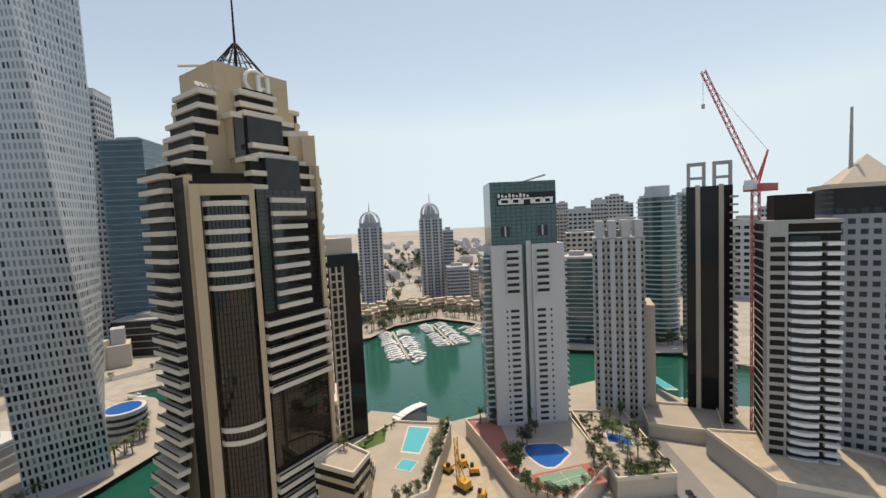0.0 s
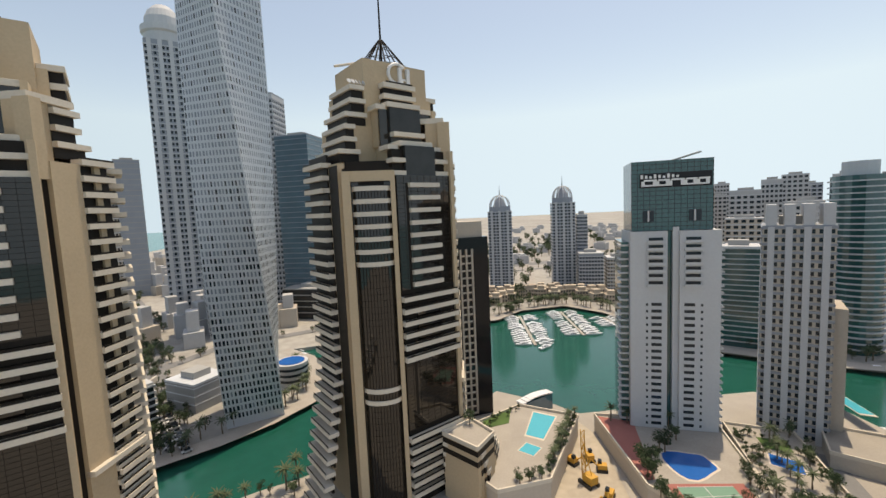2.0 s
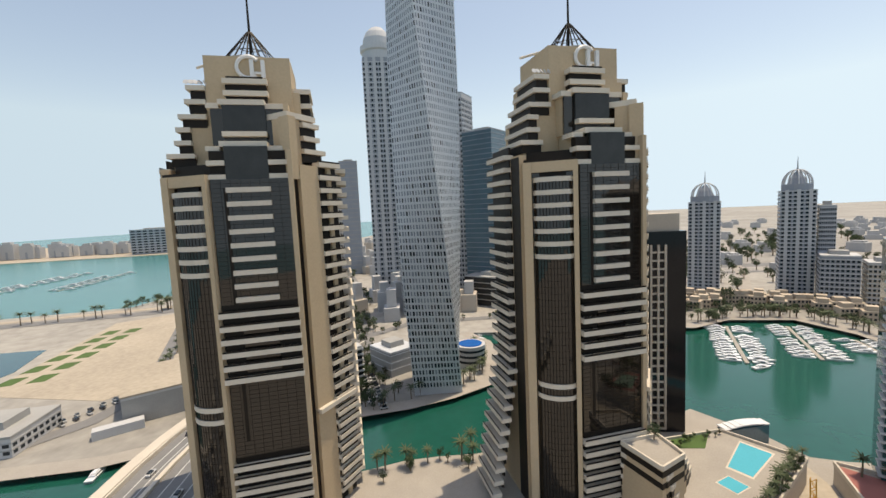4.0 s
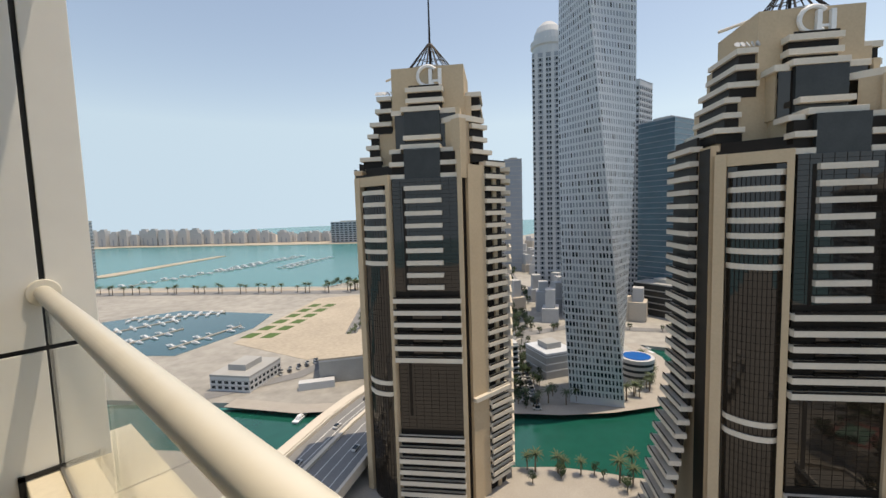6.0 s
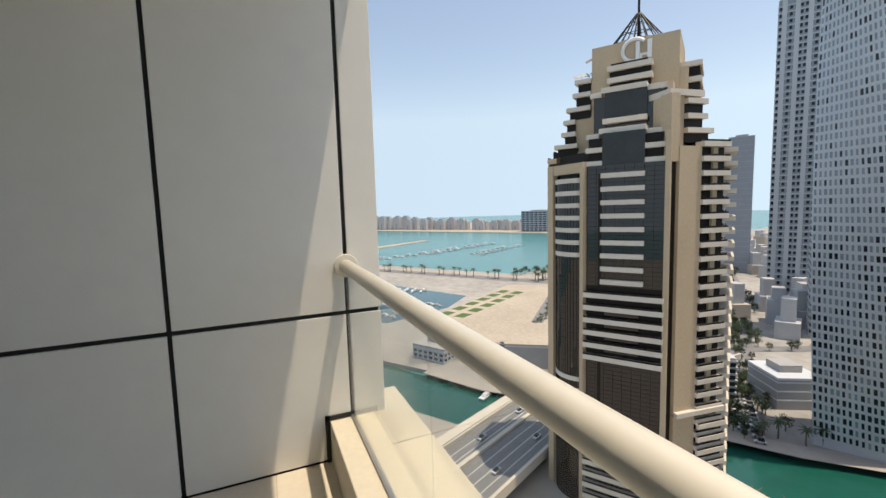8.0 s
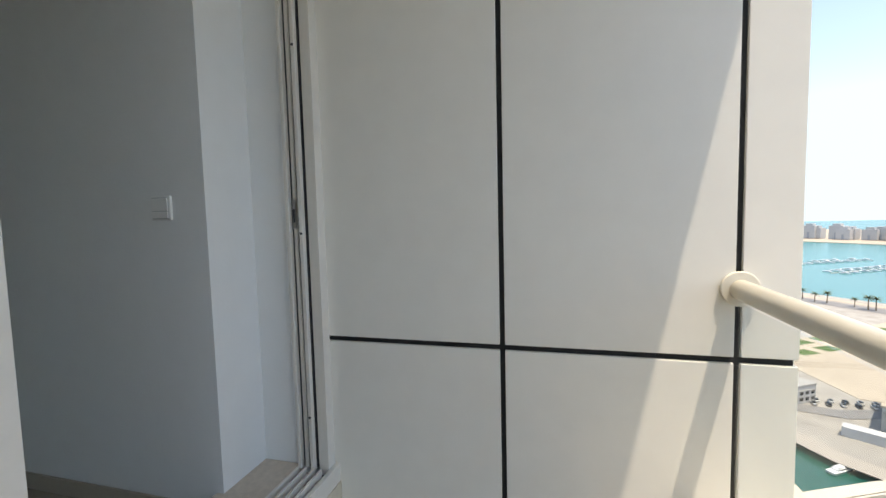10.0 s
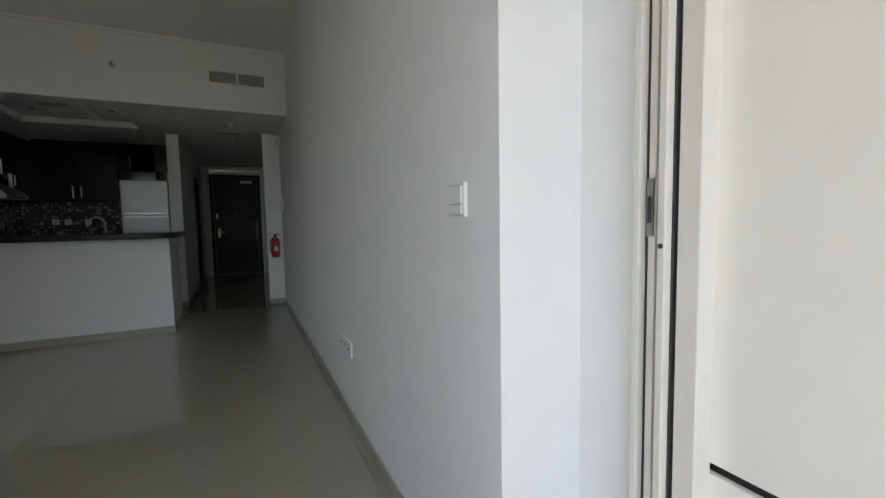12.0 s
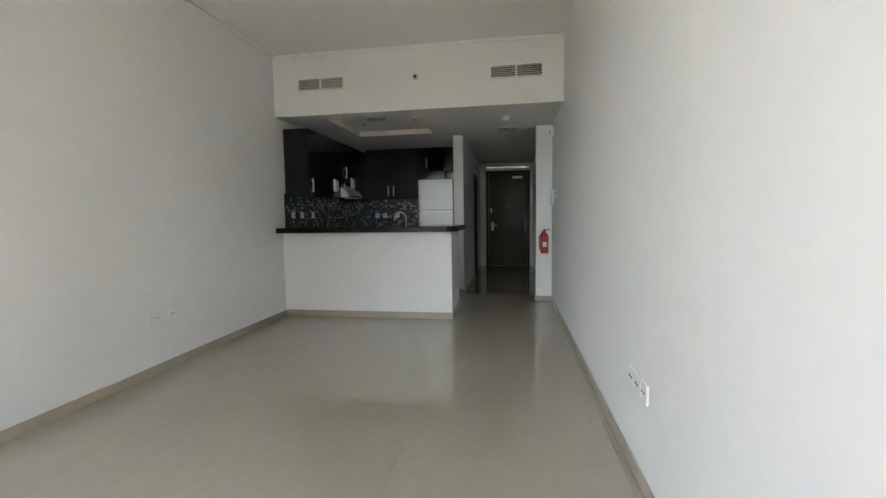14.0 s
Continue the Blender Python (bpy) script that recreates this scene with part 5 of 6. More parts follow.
mtg = mesh_of("teal_window", box(B(), -3.6, 4.2, -0.5, 0.0, 0, 1.4), M_WINDARK)
for i in range(25):
    piece("curved_balcony", mwb, ct, pose(0, 0, 4 + i * 2.3))
    piece("corner_balcony", mcb, ct, pose(0, 0, 4 + i * 2.3))
    piece("open_bay", mfr, ct, pose(0, 0, 4.9 + i * 2.3))
    piece("teal_window", mtg, ct, pose(0, 0, 4.85 + i * 2.3))
ct.scale = (0.72, 0.85, 1)
ct.location += Vector((-0.8, -0.9, 0))
gt2 = slab_tower("slate_tower", "slate-grey tower with small dark windows and a wedge roof", 50, -142, -140, 26, 16, 1, M_SLATE, None, 2.6, windows=M_WINDARK, roof=False, cols=11)
bm = B()
prism(bm, [(-14, -1), (14, -1), (14, 17), (-14, 17)], 72.5, 73.6)
part("roof_slab", bm, M_BEIGEC, gt2, "pale roof slab")
bm = B()
for x0 in (-12, 0):
    vs = [bm.verts.new(p) for p in ((x0, 0, 73.6), (x0 + 12, 0, 73.6), (x0 + 12, 14, 73.6), (x0, 14, 73.6), (x0 + 7, 6, 81))]
    for f in ((0, 1, 4), (1, 2, 4), (2, 3, 4), (3, 0, 4)):
        bm.faces.new([vs[i] for i in f])
part("roof_wedge", bm, M_BEIGEC, gt2, "pale pyramid roof")
part("mast", tube(B(), (-8, 6, 74), (-8, 6, 93), 0.5, 0.3), M_GREYC, gt2)
part("dark_top", box(B(), -13.05, 13.05, -0.05, 16, 66, 72.4), M_DARKC, gt2)

# tower crane
cr = city("tower_crane", "red and white lattice tower crane with a raised jib", "crane", frame_m(73, -125, 0))


def lattice(bm, p, q, w, n, r=0.14):
    p, q = Vector(p), Vector(q)
    d = (q - p).normalized()
    a = d.orthogonal().normalized() * w / 2
    b = d.cross(a).normalized() * w / 2
    cs = [a + b, a - b, -a - b, b - a]
    for c in cs:
        tube(bm, p + c, q + c, r, n=4)
    for i in range(n):
        s, e = p.lerp(q, i / n), p.lerp(q, (i + 1) / n)
        for k in range(4):
            c0, c1 = cs[k], cs[(k + 1) % 4]
            tube(bm, s + (c0 if i % 2 else c1), e + (c1 if i % 2 else c0), r * 0.7, n=4)
    return bm


part("mast", lattice(B(), (0, 0, 0), (0, 0, 73), 1.6, 36), M_CRANE, cr, "red lattice mast")
part("slewing_platform", box(B(), -3.0, 2, -4.5, 2, 73, 75), M_CRANE, cr, "red machinery deck")
part("cab", box(B(), -1.5, 0.8, 2, 3.6, 73.5, 76), M_BOAT, cr)
part("a_frame", tube(tube(B(), (1, -3, 75), (-1.0, -3.5, 84), 0.25), (0, 0, 75), (-1.0, -3.5, 84), 0.25), M_CRANE, cr)
part("jib", lattice(B(), (0, 0, 76), (9, 8, 107), 1.1, 20, 0.1), M_CRANE, cr, "pale red luffing jib")
part("pendant", tube(B(), (-1.0, -3.5, 84), (8, 7, 103.5), 0.05, n=4), M_GREYC, cr)
part("hook_line", tube(B(), (9, 8, 107), (9, 8, 98), 0.05, n=4), M_GREYC, cr)
part("hook", box(B(), 8.7, 9.3, 7.7, 8.3, 96.8, 98), M_GREYC, cr)

# far skyline blocks
rng = random.Random(21)
for i in range(34):
    a = radians(-33 - rng.random() * 33)
    r = 380 + rng.random() * 330
    w = 14 + rng.random() * 14
    slab_tower("far_tower", "pale far apartment tower in the haze", 1.5 + r * math.cos(a), -2 + r * math.sin(a), math.degrees(a) - 90, w, 16, GZ + 40 + rng.random() * 44 + (r - 380) * 0.05,
               rng.choice((M_FARC, M_FARC, M_SLATE, M_BEIGEC)), M_WHITEC, 5.0, 1.0, 0.2, M_WINDARK, group="far skyline", cols=5)
# ---- plazas, pools, boats, plants ----
def podium(name, label, pts, z, wallm, topm):
    t = city(name, label, "podium", kind="structure")
    part("wall", prism(B(), pts, GZ, z - 0.3), wallm, t)
    cx, cy = sum(p[0] for p in pts) / len(pts), sum(p[1] for p in pts) / len(pts)
    part("deck", prism(B(), [(cx + (p[0] - cx) * 0.985, cy + (p[1] - cy) * 0.985) for p in pts], z - 0.3, z), topm, t)
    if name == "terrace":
        # Bands stand proud of the wall; their dark colour imitates shaded storeys.
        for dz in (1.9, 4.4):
            part("recess", prism(B(), [(cx + (p[0] - cx) * 1.012, cy + (p[1] - cy) * 1.012) for p in pts], z - dz, z - dz + 1.3), M_BROWNDK, t, "dark band painted as the shade of a storey")
    bm = B()
    for p, q in zip(pts, pts[1:] + pts[:1]):
        d = Vector((q[0] - p[0], q[1] - p[1]))
        m = Matrix.Translation((p[0], p[1], z - 0.3)) @ Matrix.Rotation(math.atan2(d.y, d.x), 4, 'Z')
        box(bm, 0, d.length, -0.2, 0.2, 0, 1.0, m)
    part("parapet", bm, M_SLAB, t)
    return t


podium("podium", "beige hotel podium with a pool deck and planting", [(127, -36), (117, -51), (90, -33), (88, -20), (104, -10), (118, -20)], -62, M_BEIGEC, M_PAVE)
podium("podium", "beige podium with red paving, pool and tennis court", [(119, -57), (108, -88), (80, -78), (73, -60), (86, -54)], -63, M_BEIGEC, M_PAVE)
podium("podium", "beige podium with a blue pool and lawns", [(108, -90), (100, -104), (70, -90), (75, -76)], -63, M_BEIGEC, M_PAVE)
podium("podium", "unfinished grey concrete podium below the crane tower", [(78, -112), (56, -104), (40, -118), (50, -135), (66, -128)], -61, M_GREYC, M_SAND)
podium("podium", "curved beige terrace above the canal", [(104, -116), (92, -106), (78, -120), (90, -134)], -64, M_BEIGEC, M_PAVE)
# terraces at the foot of the hotel tower
for i in range(4):
    podium("terrace", "stepped beige terrace with planters", [(108 - i * 2, -14 - i), (104 - i * 3, -24 + i), (92 - i, -19 + i), (97, -9)], -60 + i * 2.6, M_TAN, M_PAVE)
city_sheet("ground", prism(B(), [(127, -54), (92, -34), (70, -40), (66, -58), (86, -53), (118, -56)], GZ - 0.3, GZ + 0.06), M_SAND, "bare construction sand between podiums")
strip("road", [(120, -60), (84, -53), (60, -64), (40, -70)], 5, GZ + 0.15, M_PAVE, "paved lane beside the podium")
strip("road", [(98, -108), (68, -93), (50, -84), (20, -70)], 9, GZ + 0.15, M_ROAD, "grey street between podiums")


def pool(pts, z, material, label):
    t = city("swimming_pool", label, "pool")
    part("water", prism(B(), pts, z - 0.2, z + 0.08), material, t)
    cx, cy = sum(p[0] for p in pts) / len(pts), sum(p[1] for p in pts) / len(pts)
    part("coping", prism(B(), [(cx + (p[0] - cx) * 1.12, cy + (p[1] - cy) * 1.12) for p in pts], z - 0.2, z + 0.04), M_SLAB, t, "pale stone coping")


pool([(122, -39), (118, -44.5), (107, -37), (110, -33)], -62, M_POOL, "turquoise rectangular pool on the podium deck")
pool([(106, -32), (103, -35), (100, -32), (103, -29)], -62, M_POOL, "small turquoise children's pool")
blob = [(92 + (5.2 + 1.2 * math.sin(3 * a)) * math.cos(a), -68.5 + (6.5 + 1.3 * math.cos(2 * a)) * math.sin(a)) for a in [k * 0.314 for k in range(20)]]
pool(blob, -63, M_POOLDEEP, "blue free-form pool below the tower")
pool([(93, -90), (88, -94), (84, -91), (89, -87)], -63, M_POOLDEEP, "deep blue rectangular pool between lawns")
pool([(122, -141), (106, -136), (108, -133), (123, -138)], -64, M_POOL, "long turquoise pool by the canal")
tc = city("tennis_court", "green tennis court with red surround and white lines", "tennis court")
part("surround", prism(B(), [(86, -58.5), (83.5, -75), (75.5, -73.5), (77, -57)], -63, -62.9), M_COURTRED, tc)
part("court", prism(B(), [(84.5, -60), (82.8, -72), (77, -71), (78, -59)], -62.9, -62.85), M_COURT, tc)
for a, b in (((84.5, -60), (82.8, -72)), ((77, -71), (78, -59)), ((81, -59.6), (80, -71.6)), ((83.8, -65.8), (77.5, -65))):
    part("court_line", tube(B(), (*a, -62.83), (*b, -62.83), 0.1, n=4), M_MARK, tc)
city_sheet("pavement", prism(B(), [(118, -57.5), (113, -66), (88, -57), (88, -55)], -63.2, -62.9), M_COURTRED, "red paved strip on the podium")
for pts in ([(126, -33), (121, -23), (115, -22), (117, -30)], [(79, -84), (74, -88), (71, -85), (76, -81)], [(100, -93), (97, -99), (92, -96), (95, -91)]):
    z = -62 if pts[0][0] > 110 else -63
    city_sheet("lawn", prism(B(), pts, z - 0.2, z + 0.1), M_GRASS, "green lawn plot on the podium")

# drilling rig and machines on the sand
rg = city("drilling_rig", "orange piling rig standing on the construction sand", "drilling rig", frame_m(97, -44, 20))
part("mast", lattice(B(), (0, 0, 1), (0.5, 0, 13), 0.9, 12, 0.1), M_YELLOW, rg, "orange lattice mast")
part("body", box(B(), -3.5, -0.6, -1.2, 1.2, 0.9, 2.8), M_YELLOW, rg, bevel=0.1)
for y in (-1.3, 1.3):
    part("track", box(B(), -3.6, 0.6, y - 0.4, y + 0.4, 0, 0.9), M_BLACK, rg, bevel=0.15)
part("stay", tube(B(), (-2.5, 0, 2.8), (0.4, 0, 10), 0.12), M_YELLOW, rg)
for i, (x, y) in enumerate(((105, -49), (100, -50), (90, -47), (104, -44), (86, -41))):
    ex = city("excavator", "small orange excavator on sand", "excavator", frame_m(x, y, 70 * i), "excavators")
    part("body", box(B(), -1.3, 1.0, -0.9, 0.9, 0.8, 2.0), M_YELLOW, ex, bevel=0.1)
    part("cab", box(B(), 0.0, 0.9, -0.8, 0.1, 2.0, 2.9), M_WINDARK, ex)
    part("tracks", box(B(), -1.5, 1.3, -1.1, 1.1, 0, 0.8), M_BLACK, ex)
    part("boom", tube(tube(B(), (0.9, 0.4, 1.5), (2.6, 0.4, 3.2), 0.18), (2.6, 0.4, 3.2), (3.8, 0.4, 1.0), 0.15), M_YELLOW, ex)


# vegetation
def palm_mesh():
    t = city("palm_tree", "date palm with a rough trunk and drooping fronds", "palm tree", frame_m(0, 0, 0), "palms")
    part("trunk", tube(tube(B(), (0, 0, 0), (0.1, 0, 2.4), 0.24, 0.2, 7), (0.1, 0, 2.4), (0.05, 0.05, 4.8), 0.2, 0.17, 7), M_TRUNK, t)
    bm = B()
    rg_ = random.Random(3)
    for k in range(26):
        a, up = k * 2.4, 0.9 - 1.3 * (k / 26)
        prev = None
        for s in range(6):
            r = 0.42 * s
            z = 4.8 + up * r - 0.16 * r * r
            w = 0.26 * (1 - s / 6) + 0.03
            c = Vector((math.cos(a) * r + 0.05, math.sin(a) * r + 0.05, z))
            n = Vector((-math.sin(a), math.cos(a), 0)) * w
            cur = (bm.verts.new(c + n), bm.verts.new(c + Vector((0, 0, 0.08))), bm.verts.new(c - n))
            if prev:
                bm.faces.new((prev[0], cur[0], cur[1], prev[1]))
                bm.faces.new((prev[1], cur[1], cur[2], prev[2]))
            prev = cur
    part("crown", bm, M_PALMLEAF, t, "grey-green drooping fronds")
    return t


def tree_mesh(seed, label):
    t = city("tree", label, "tree", frame_m(0, 0, 0), "street trees")
    rg_ = random.Random(seed)
    tb = tube(B(), (0, 0, 0), (0, 0, 1.6), 0.16, 0.11, 7)
    for k in range(5):
        a = k * 1.26
        tube(tb, (0, 0, 1.4), (0.8 * math.cos(a), 0.8 * math.sin(a), 2.5), 0.08, 0.04, 5)
    part("trunk", tb, M_TRUNK, t)
    bm = B()
    clumps = [(rg_.uniform(-0.9, 0.9), rg_.uniform(-0.9, 0.9), rg_.uniform(1.9, 3.4), rg_.uniform(0.5, 0.8)) for _ in range(9)]
    for i in range(330):
        cx, cy, cz, cr_ = rg_.choice(clumps)
        d = Vector((rg_.gauss(0, 1), rg_.gauss(0, 1), rg_.gauss(0, 0.8))).normalized() * cr_ * rg_.uniform(0.5, 1)
        c = Vector((cx, cy, cz)) + d
        u = Vector((rg_.gauss(0, 1), rg_.gauss(0, 1), rg_.gauss(0, 1))).normalized() * 0.17
        v = u.orthogonal().normalized() * 0.12
        bm.faces.new([bm.verts.new(c + q) for q in (u, v, -u, -v)])
    part("crown", bm, M_LEAF, t, "uneven dark green leaf crown")
    return t


palm0, tree0, tree1 = palm_mesh(), tree_mesh(5, "round green street tree"), tree_mesh(9, "spreading green garden tree")
palm0.matrix_basis, tree0.matrix_basis, tree1.matrix_basis = frame_m(112, 30, 0), frame_m(100, -16, 0, -52.2), frame_m(84, -56, 0, -63)
rng = random.Random(12)


def plant(src, x, y, z, s=1.0):
    o = copy_thing(src, pose(x, y, z, 0, 0, rng.uniform(0, 360)))
    o.scale = (s, s, s)
    CITY.append(o)


def along(src, pts, n, z, jitter=1.0, s0=0.8, s1=1.2):
    L = [Vector(p) for p in pts]
    for i in range(n):
        f = (i + rng.random() * 0.5) / n * (len(L) - 1)
        k = min(int(f), len(L) - 2)
        p = L[k].lerp(L[k + 1], f - k)
        plant(src, p.x + rng.uniform(-jitter, jitter), p.y + rng.uniform(-jitter, jitter), z, rng.uniform(s0, s1))


WOOD = ([], [], [])


def wood(src, pts, n, z, jitter, s0, s1):
    """Far trees, gathered into one object."""
    L = [Vector(p) for p in pts]
    vs, fs, ms = WOOD
    for i in range(n):
        f = (i + rng.random() * 0.5) / n * (len(L) - 1)
        k = min(int(f), len(L) - 2)
        p = L[k].lerp(L[k + 1], f - k)
        sc = rng.uniform(s0, s1)
        m = Matrix.Translation((p.x + rng.uniform(-jitter, jitter), p.y + rng.uniform(-jitter, jitter), z)) @ Matrix.Rotation(rng.uniform(0, 6.28), 4, 'Z') @ Matrix.Scale(sc, 4)
        for c in src.children:
            o = len(vs)
            vs.extend(m @ v.co for v in c.data.vertices)
            fs.extend([o + q for q in f_.vertices] for f_ in c.data.polygons)
            ms.extend([0 if c.data.materials[0] is M_LEAF else 1] * len(c.data.polygons))


along(palm0, [(95, 52), (101, 43), (108, 26), (112, 20)], 10, GZ, 1.5)
along(palm0, [(150, 45), (168, 41), (185, 44), (200, 50)], 14, GZ, 2)
along(palm0, [(118, -50), (93, -33)], 12, -62, 0.8, 0.5, 0.8)
along(tree1, [(117, -50), (92, -33), (90, -24)], 16, -62, 1.2, 0.5, 0.9)
along(tree1, [(118, -24), (104, -14)], 8, -62, 2, 0.5, 0.9)
along(tree0, [(84, -55), (78, -56), (74, -61), (80, -76), (88, -79)], 22, -63, 0.8, 0.6, 1.1)
along(tree1, [(102, -72), (95, -60), (88, -56)], 10, -63, 1.5, 0.8, 1.5)
along(palm0, [(116, -60), (108, -80)], 6, -63, 1.5, 0.6, 1.0)
along(tree0, [(98, -102), (72, -89), (76, -78), (104, -91)], 34, -63, 1.8, 0.5, 1.0)
along(palm0, [(98, -100), (76, -80)], 14, -63, 3, 0.5, 0.9)
wood(tree0, [(262, -60), (282, -82), (290, -112), (262, -136)], 30, GZ, 5, 0.9, 1.8)
along(palm0, [(258, -50), (276, -80), (282, -111), (256, -131), (238, -136)], 30, GZ, 2, 0.9, 1.4)
wood(tree0, [(178, -150), (158, -176), (150, -200), (170, -215)], 24, GZ, 5, 1, 2)
wood(tree0, [(140, 70), (165, 95), (190, 108), (230, 135)], 26, GZ, 4, 0.8, 1.5)
wood(tree0, [(130, 76), (150, 92), (200, 118), (235, 100), (262, 40)], 34, GZ, 5, 0.8, 1.5)
along(palm0, [(128, 72), (140, 60), (160, 42), (178, 41)], 14, GZ, 2, 0.7, 1.1)
along(tree1, [(94, 50), (106, 30), (118, 8), (130, -14)], 16, GZ, 3, 0.7, 1.2)
along(palm0, [(70, 545), (235, 312), (300, 335)], 60, GZ, 4, 1.2, 1.8)
wood(tree0, [(240, 350), (294, 362), (360, 380)], 22, GZ, 5, 1.2, 2.4)
along(palm0, [(125, 178), (160, 205), (200, 248)], 26, GZ, 2, 0.6, 1.0)
wood(tree0, [(330, -60), (420, -100), (400, -200), (500, -250)], 22, GZ, 40, 1.5, 3)
wood(tree0, [(600, -100), (800, -330)], 14, GZ, 140, 2, 4)
for pts, n, z in (([(88, -56), (92, -61), (100, -58)], 12, -63), ([(102, -90), (96, -97), (86, -97), (80, -92)], 26, -63), ([(76, -78), (90, -84), (104, -90)], 24, -63),
                  ([(125, -36), (121, -28), (112, -20), (104, -13)], 22, -62), ([(116, -49), (104, -41), (94, -34)], 22, -62)):
    along(tree1, pts, n, z, 1.0, 0.25, 0.55)
wood(tree0, [(420, -150), (520, -40), (700, -230), (900, -300)], 60, GZ, 60, 1.5, 3.5)
wood(tree0, [(300, -70), (330, -110), (320, -160)], 30, GZ, 9, 0.8, 1.6)
wood(tree1, [(126, 70), (140, 82), (160, 96), (185, 112)], 40, GZ, 5, 0.7, 1.4)
wood(tree0, [(200, 118), (260, 152), (330, 198), (420, 262)], 50, GZ, 9, 1.0, 2.0)
wood(tree0, [(272, -40), (296, -70), (304, -110), (280, -140)], 50, GZ, 8, 0.7, 1.5)
wood(tree1, [(360, -40), (520, -160), (640, -260), (900, -420)], 90, GZ, 70, 2.0, 4.5)
me = bpy.data.meshes.new("far_trees")
me.from_pydata(WOOD[0], [], WOOD[1])
me.materials.append(M_LEAF)
me.materials.append(M_TRUNK)
me.polygons.foreach_set("material_index", WOOD[2])
CITY.append(tagged(new("far_trees", me), label="far dark green street trees along the banks", category="trees", kind="stuff"))


# boats
def boat(L, label):
    t = city("yacht", label, "yacht", frame_m(0, 0, 0, WZ + 0.25), "moored yachts")
    bm = B()
    w = L * 0.13
    deck = [(-L / 2, -w), (-L / 2, w), (L * 0.15, w), (L * 0.38, w * 0.55), (L / 2, 0), (L * 0.38, -w * 0.55), (L * 0.15, -w)]
    hi = [bm.verts.new((x, y, L * 0.09)) for x, y in deck]
    lo = [bm.verts.new((x * 0.9, y * 0.75, -0.2)) for x, y in deck]
    bm.faces.new(hi[::-1])
    bm.faces.new(lo)
    for i in range(7):
        j = (i + 1) % 7
        bm.faces.new((lo[j], lo[i], hi[i], hi[j]))
    part("hull", bm, M_BOAT, t)
    part("cabin", prism(B(), [(-L * 0.3, -w * 0.7), (-L * 0.3, w * 0.7), (L * 0.1, w * 0.7), (L * 0.25, 0), (L * 0.1, -w * 0.7)], L * 0.09, L * 0.15), M_BOAT, t)
    part("window_band", prism(B(), [(-L * 0.25, -w * 0.72), (-L * 0.25, w * 0.72), (L * 0.08, w * 0.72), (L * 0.22, 0), (L * 0.08, -w * 0.72)], L * 0.11, L * 0.135), M_WINDARK, t)
    part("flybridge", box(B(), -L * 0.25, L * 0.02, -w * 0.55, w * 0.55, L * 0.15, L * 0.19), M_BOAT, t)
    return t


y0 = boat(9, "white motor yacht moored at a pontoon")


def sail(x, y, a, s=1.0, z=WZ + 0.25):
    o = copy_thing(y0, pose(x, y, z, 0, 0, a))
    o.scale = (s, s, s)
    CITY.append(o)


def dock(x0, y0_, x1, y1, n, gap, s, z=WZ + 0.25):
    p, q = Vector((x0, y0_)), Vector((x1, y1))
    d = (q - p)
    a = math.degrees(math.atan2(d.y, d.x))
    ob = city("pontoon", "pale wooden pontoon between moored yachts", "pontoon", pose(x0, y0_, z, 0, 0, a))
    part("deck", box(B(), 0, d.length, -0.8, 0.8, -0.4, 0.5), M_PAVE, ob)
    part("pile", tube(B(), (d.length, 0.9, -1), (d.length, 0.9, 2), 0.2), M_GREYC, ob)
    for i in range(n):
        c = p.lerp(q, (i + 0.5) / n)
        nn = Vector((-d.y, d.x)).normalized()
        for sd in (-1, 1):
            if rng.random() < 0.93:
                sail(c.x + nn.x * sd * gap, c.y + nn.y * sd * gap, a + 90 * sd + rng.uniform(-4, 4), s * rng.uniform(0.75, 1.15), z)


y0.matrix_basis = pose(200, -70, WZ + 0.25, 0, 0, -60)
dock(262, -74, 204, -66, 15, 6.0, 1.0)
dock(266, -103, 214, -96, 13, 6.0, 1.0)
dock(246, -122, 226, -122, 5, 5.5, 1.0)
dock(60, 330, 100, 330, 5, 5, 0.8, GZ + 0.1)
dock(75, 362, 128, 325, 9, 5, 0.9, GZ + 0.1)
dock(60, 290, 92, 300, 4, 5, 0.8, GZ + 0.1)
dock(72, 258, 118, 275, 6, 5, 0.7, GZ + 0.1)
sail(76, 131, 30, 1.0)
sail(214, 52, 60, 1.2)
sail(146, -185, 70, 1.1)
sail(104, -142, 20, 1.0)
for k in range(4):
    sail(205 + k * 6, 50 + k * 2, 80, 0.6)
dock(240, 620, 420, 715, 12, 9, 1.6, WZ)
dock(300, 560, 430, 640, 9, 9, 1.5, WZ)
dock(110, 573, 300, 640, 8, 9, 1.4, WZ)
st = city("water_bus_station", "long white and blue curved canopy by the marina", "pavilion", frame_m(133, -43, -62, -64))
bm = B()
for k in range(9):
    x = -7 + k * 1.75
    if k:
        box(bm, x - 1.75, x, -1.6, 1.6, 1.2 + 0.9 * math.sin(k * 0.35), 1.5 + 0.9 * math.sin(k * 0.35))
part("canopy", bm, M_BOAT, st)
part("glazing", box(B(), -7, 7, -1.3, 1.3, -4, 1.2), M_BLUE, st, "blue glazing")


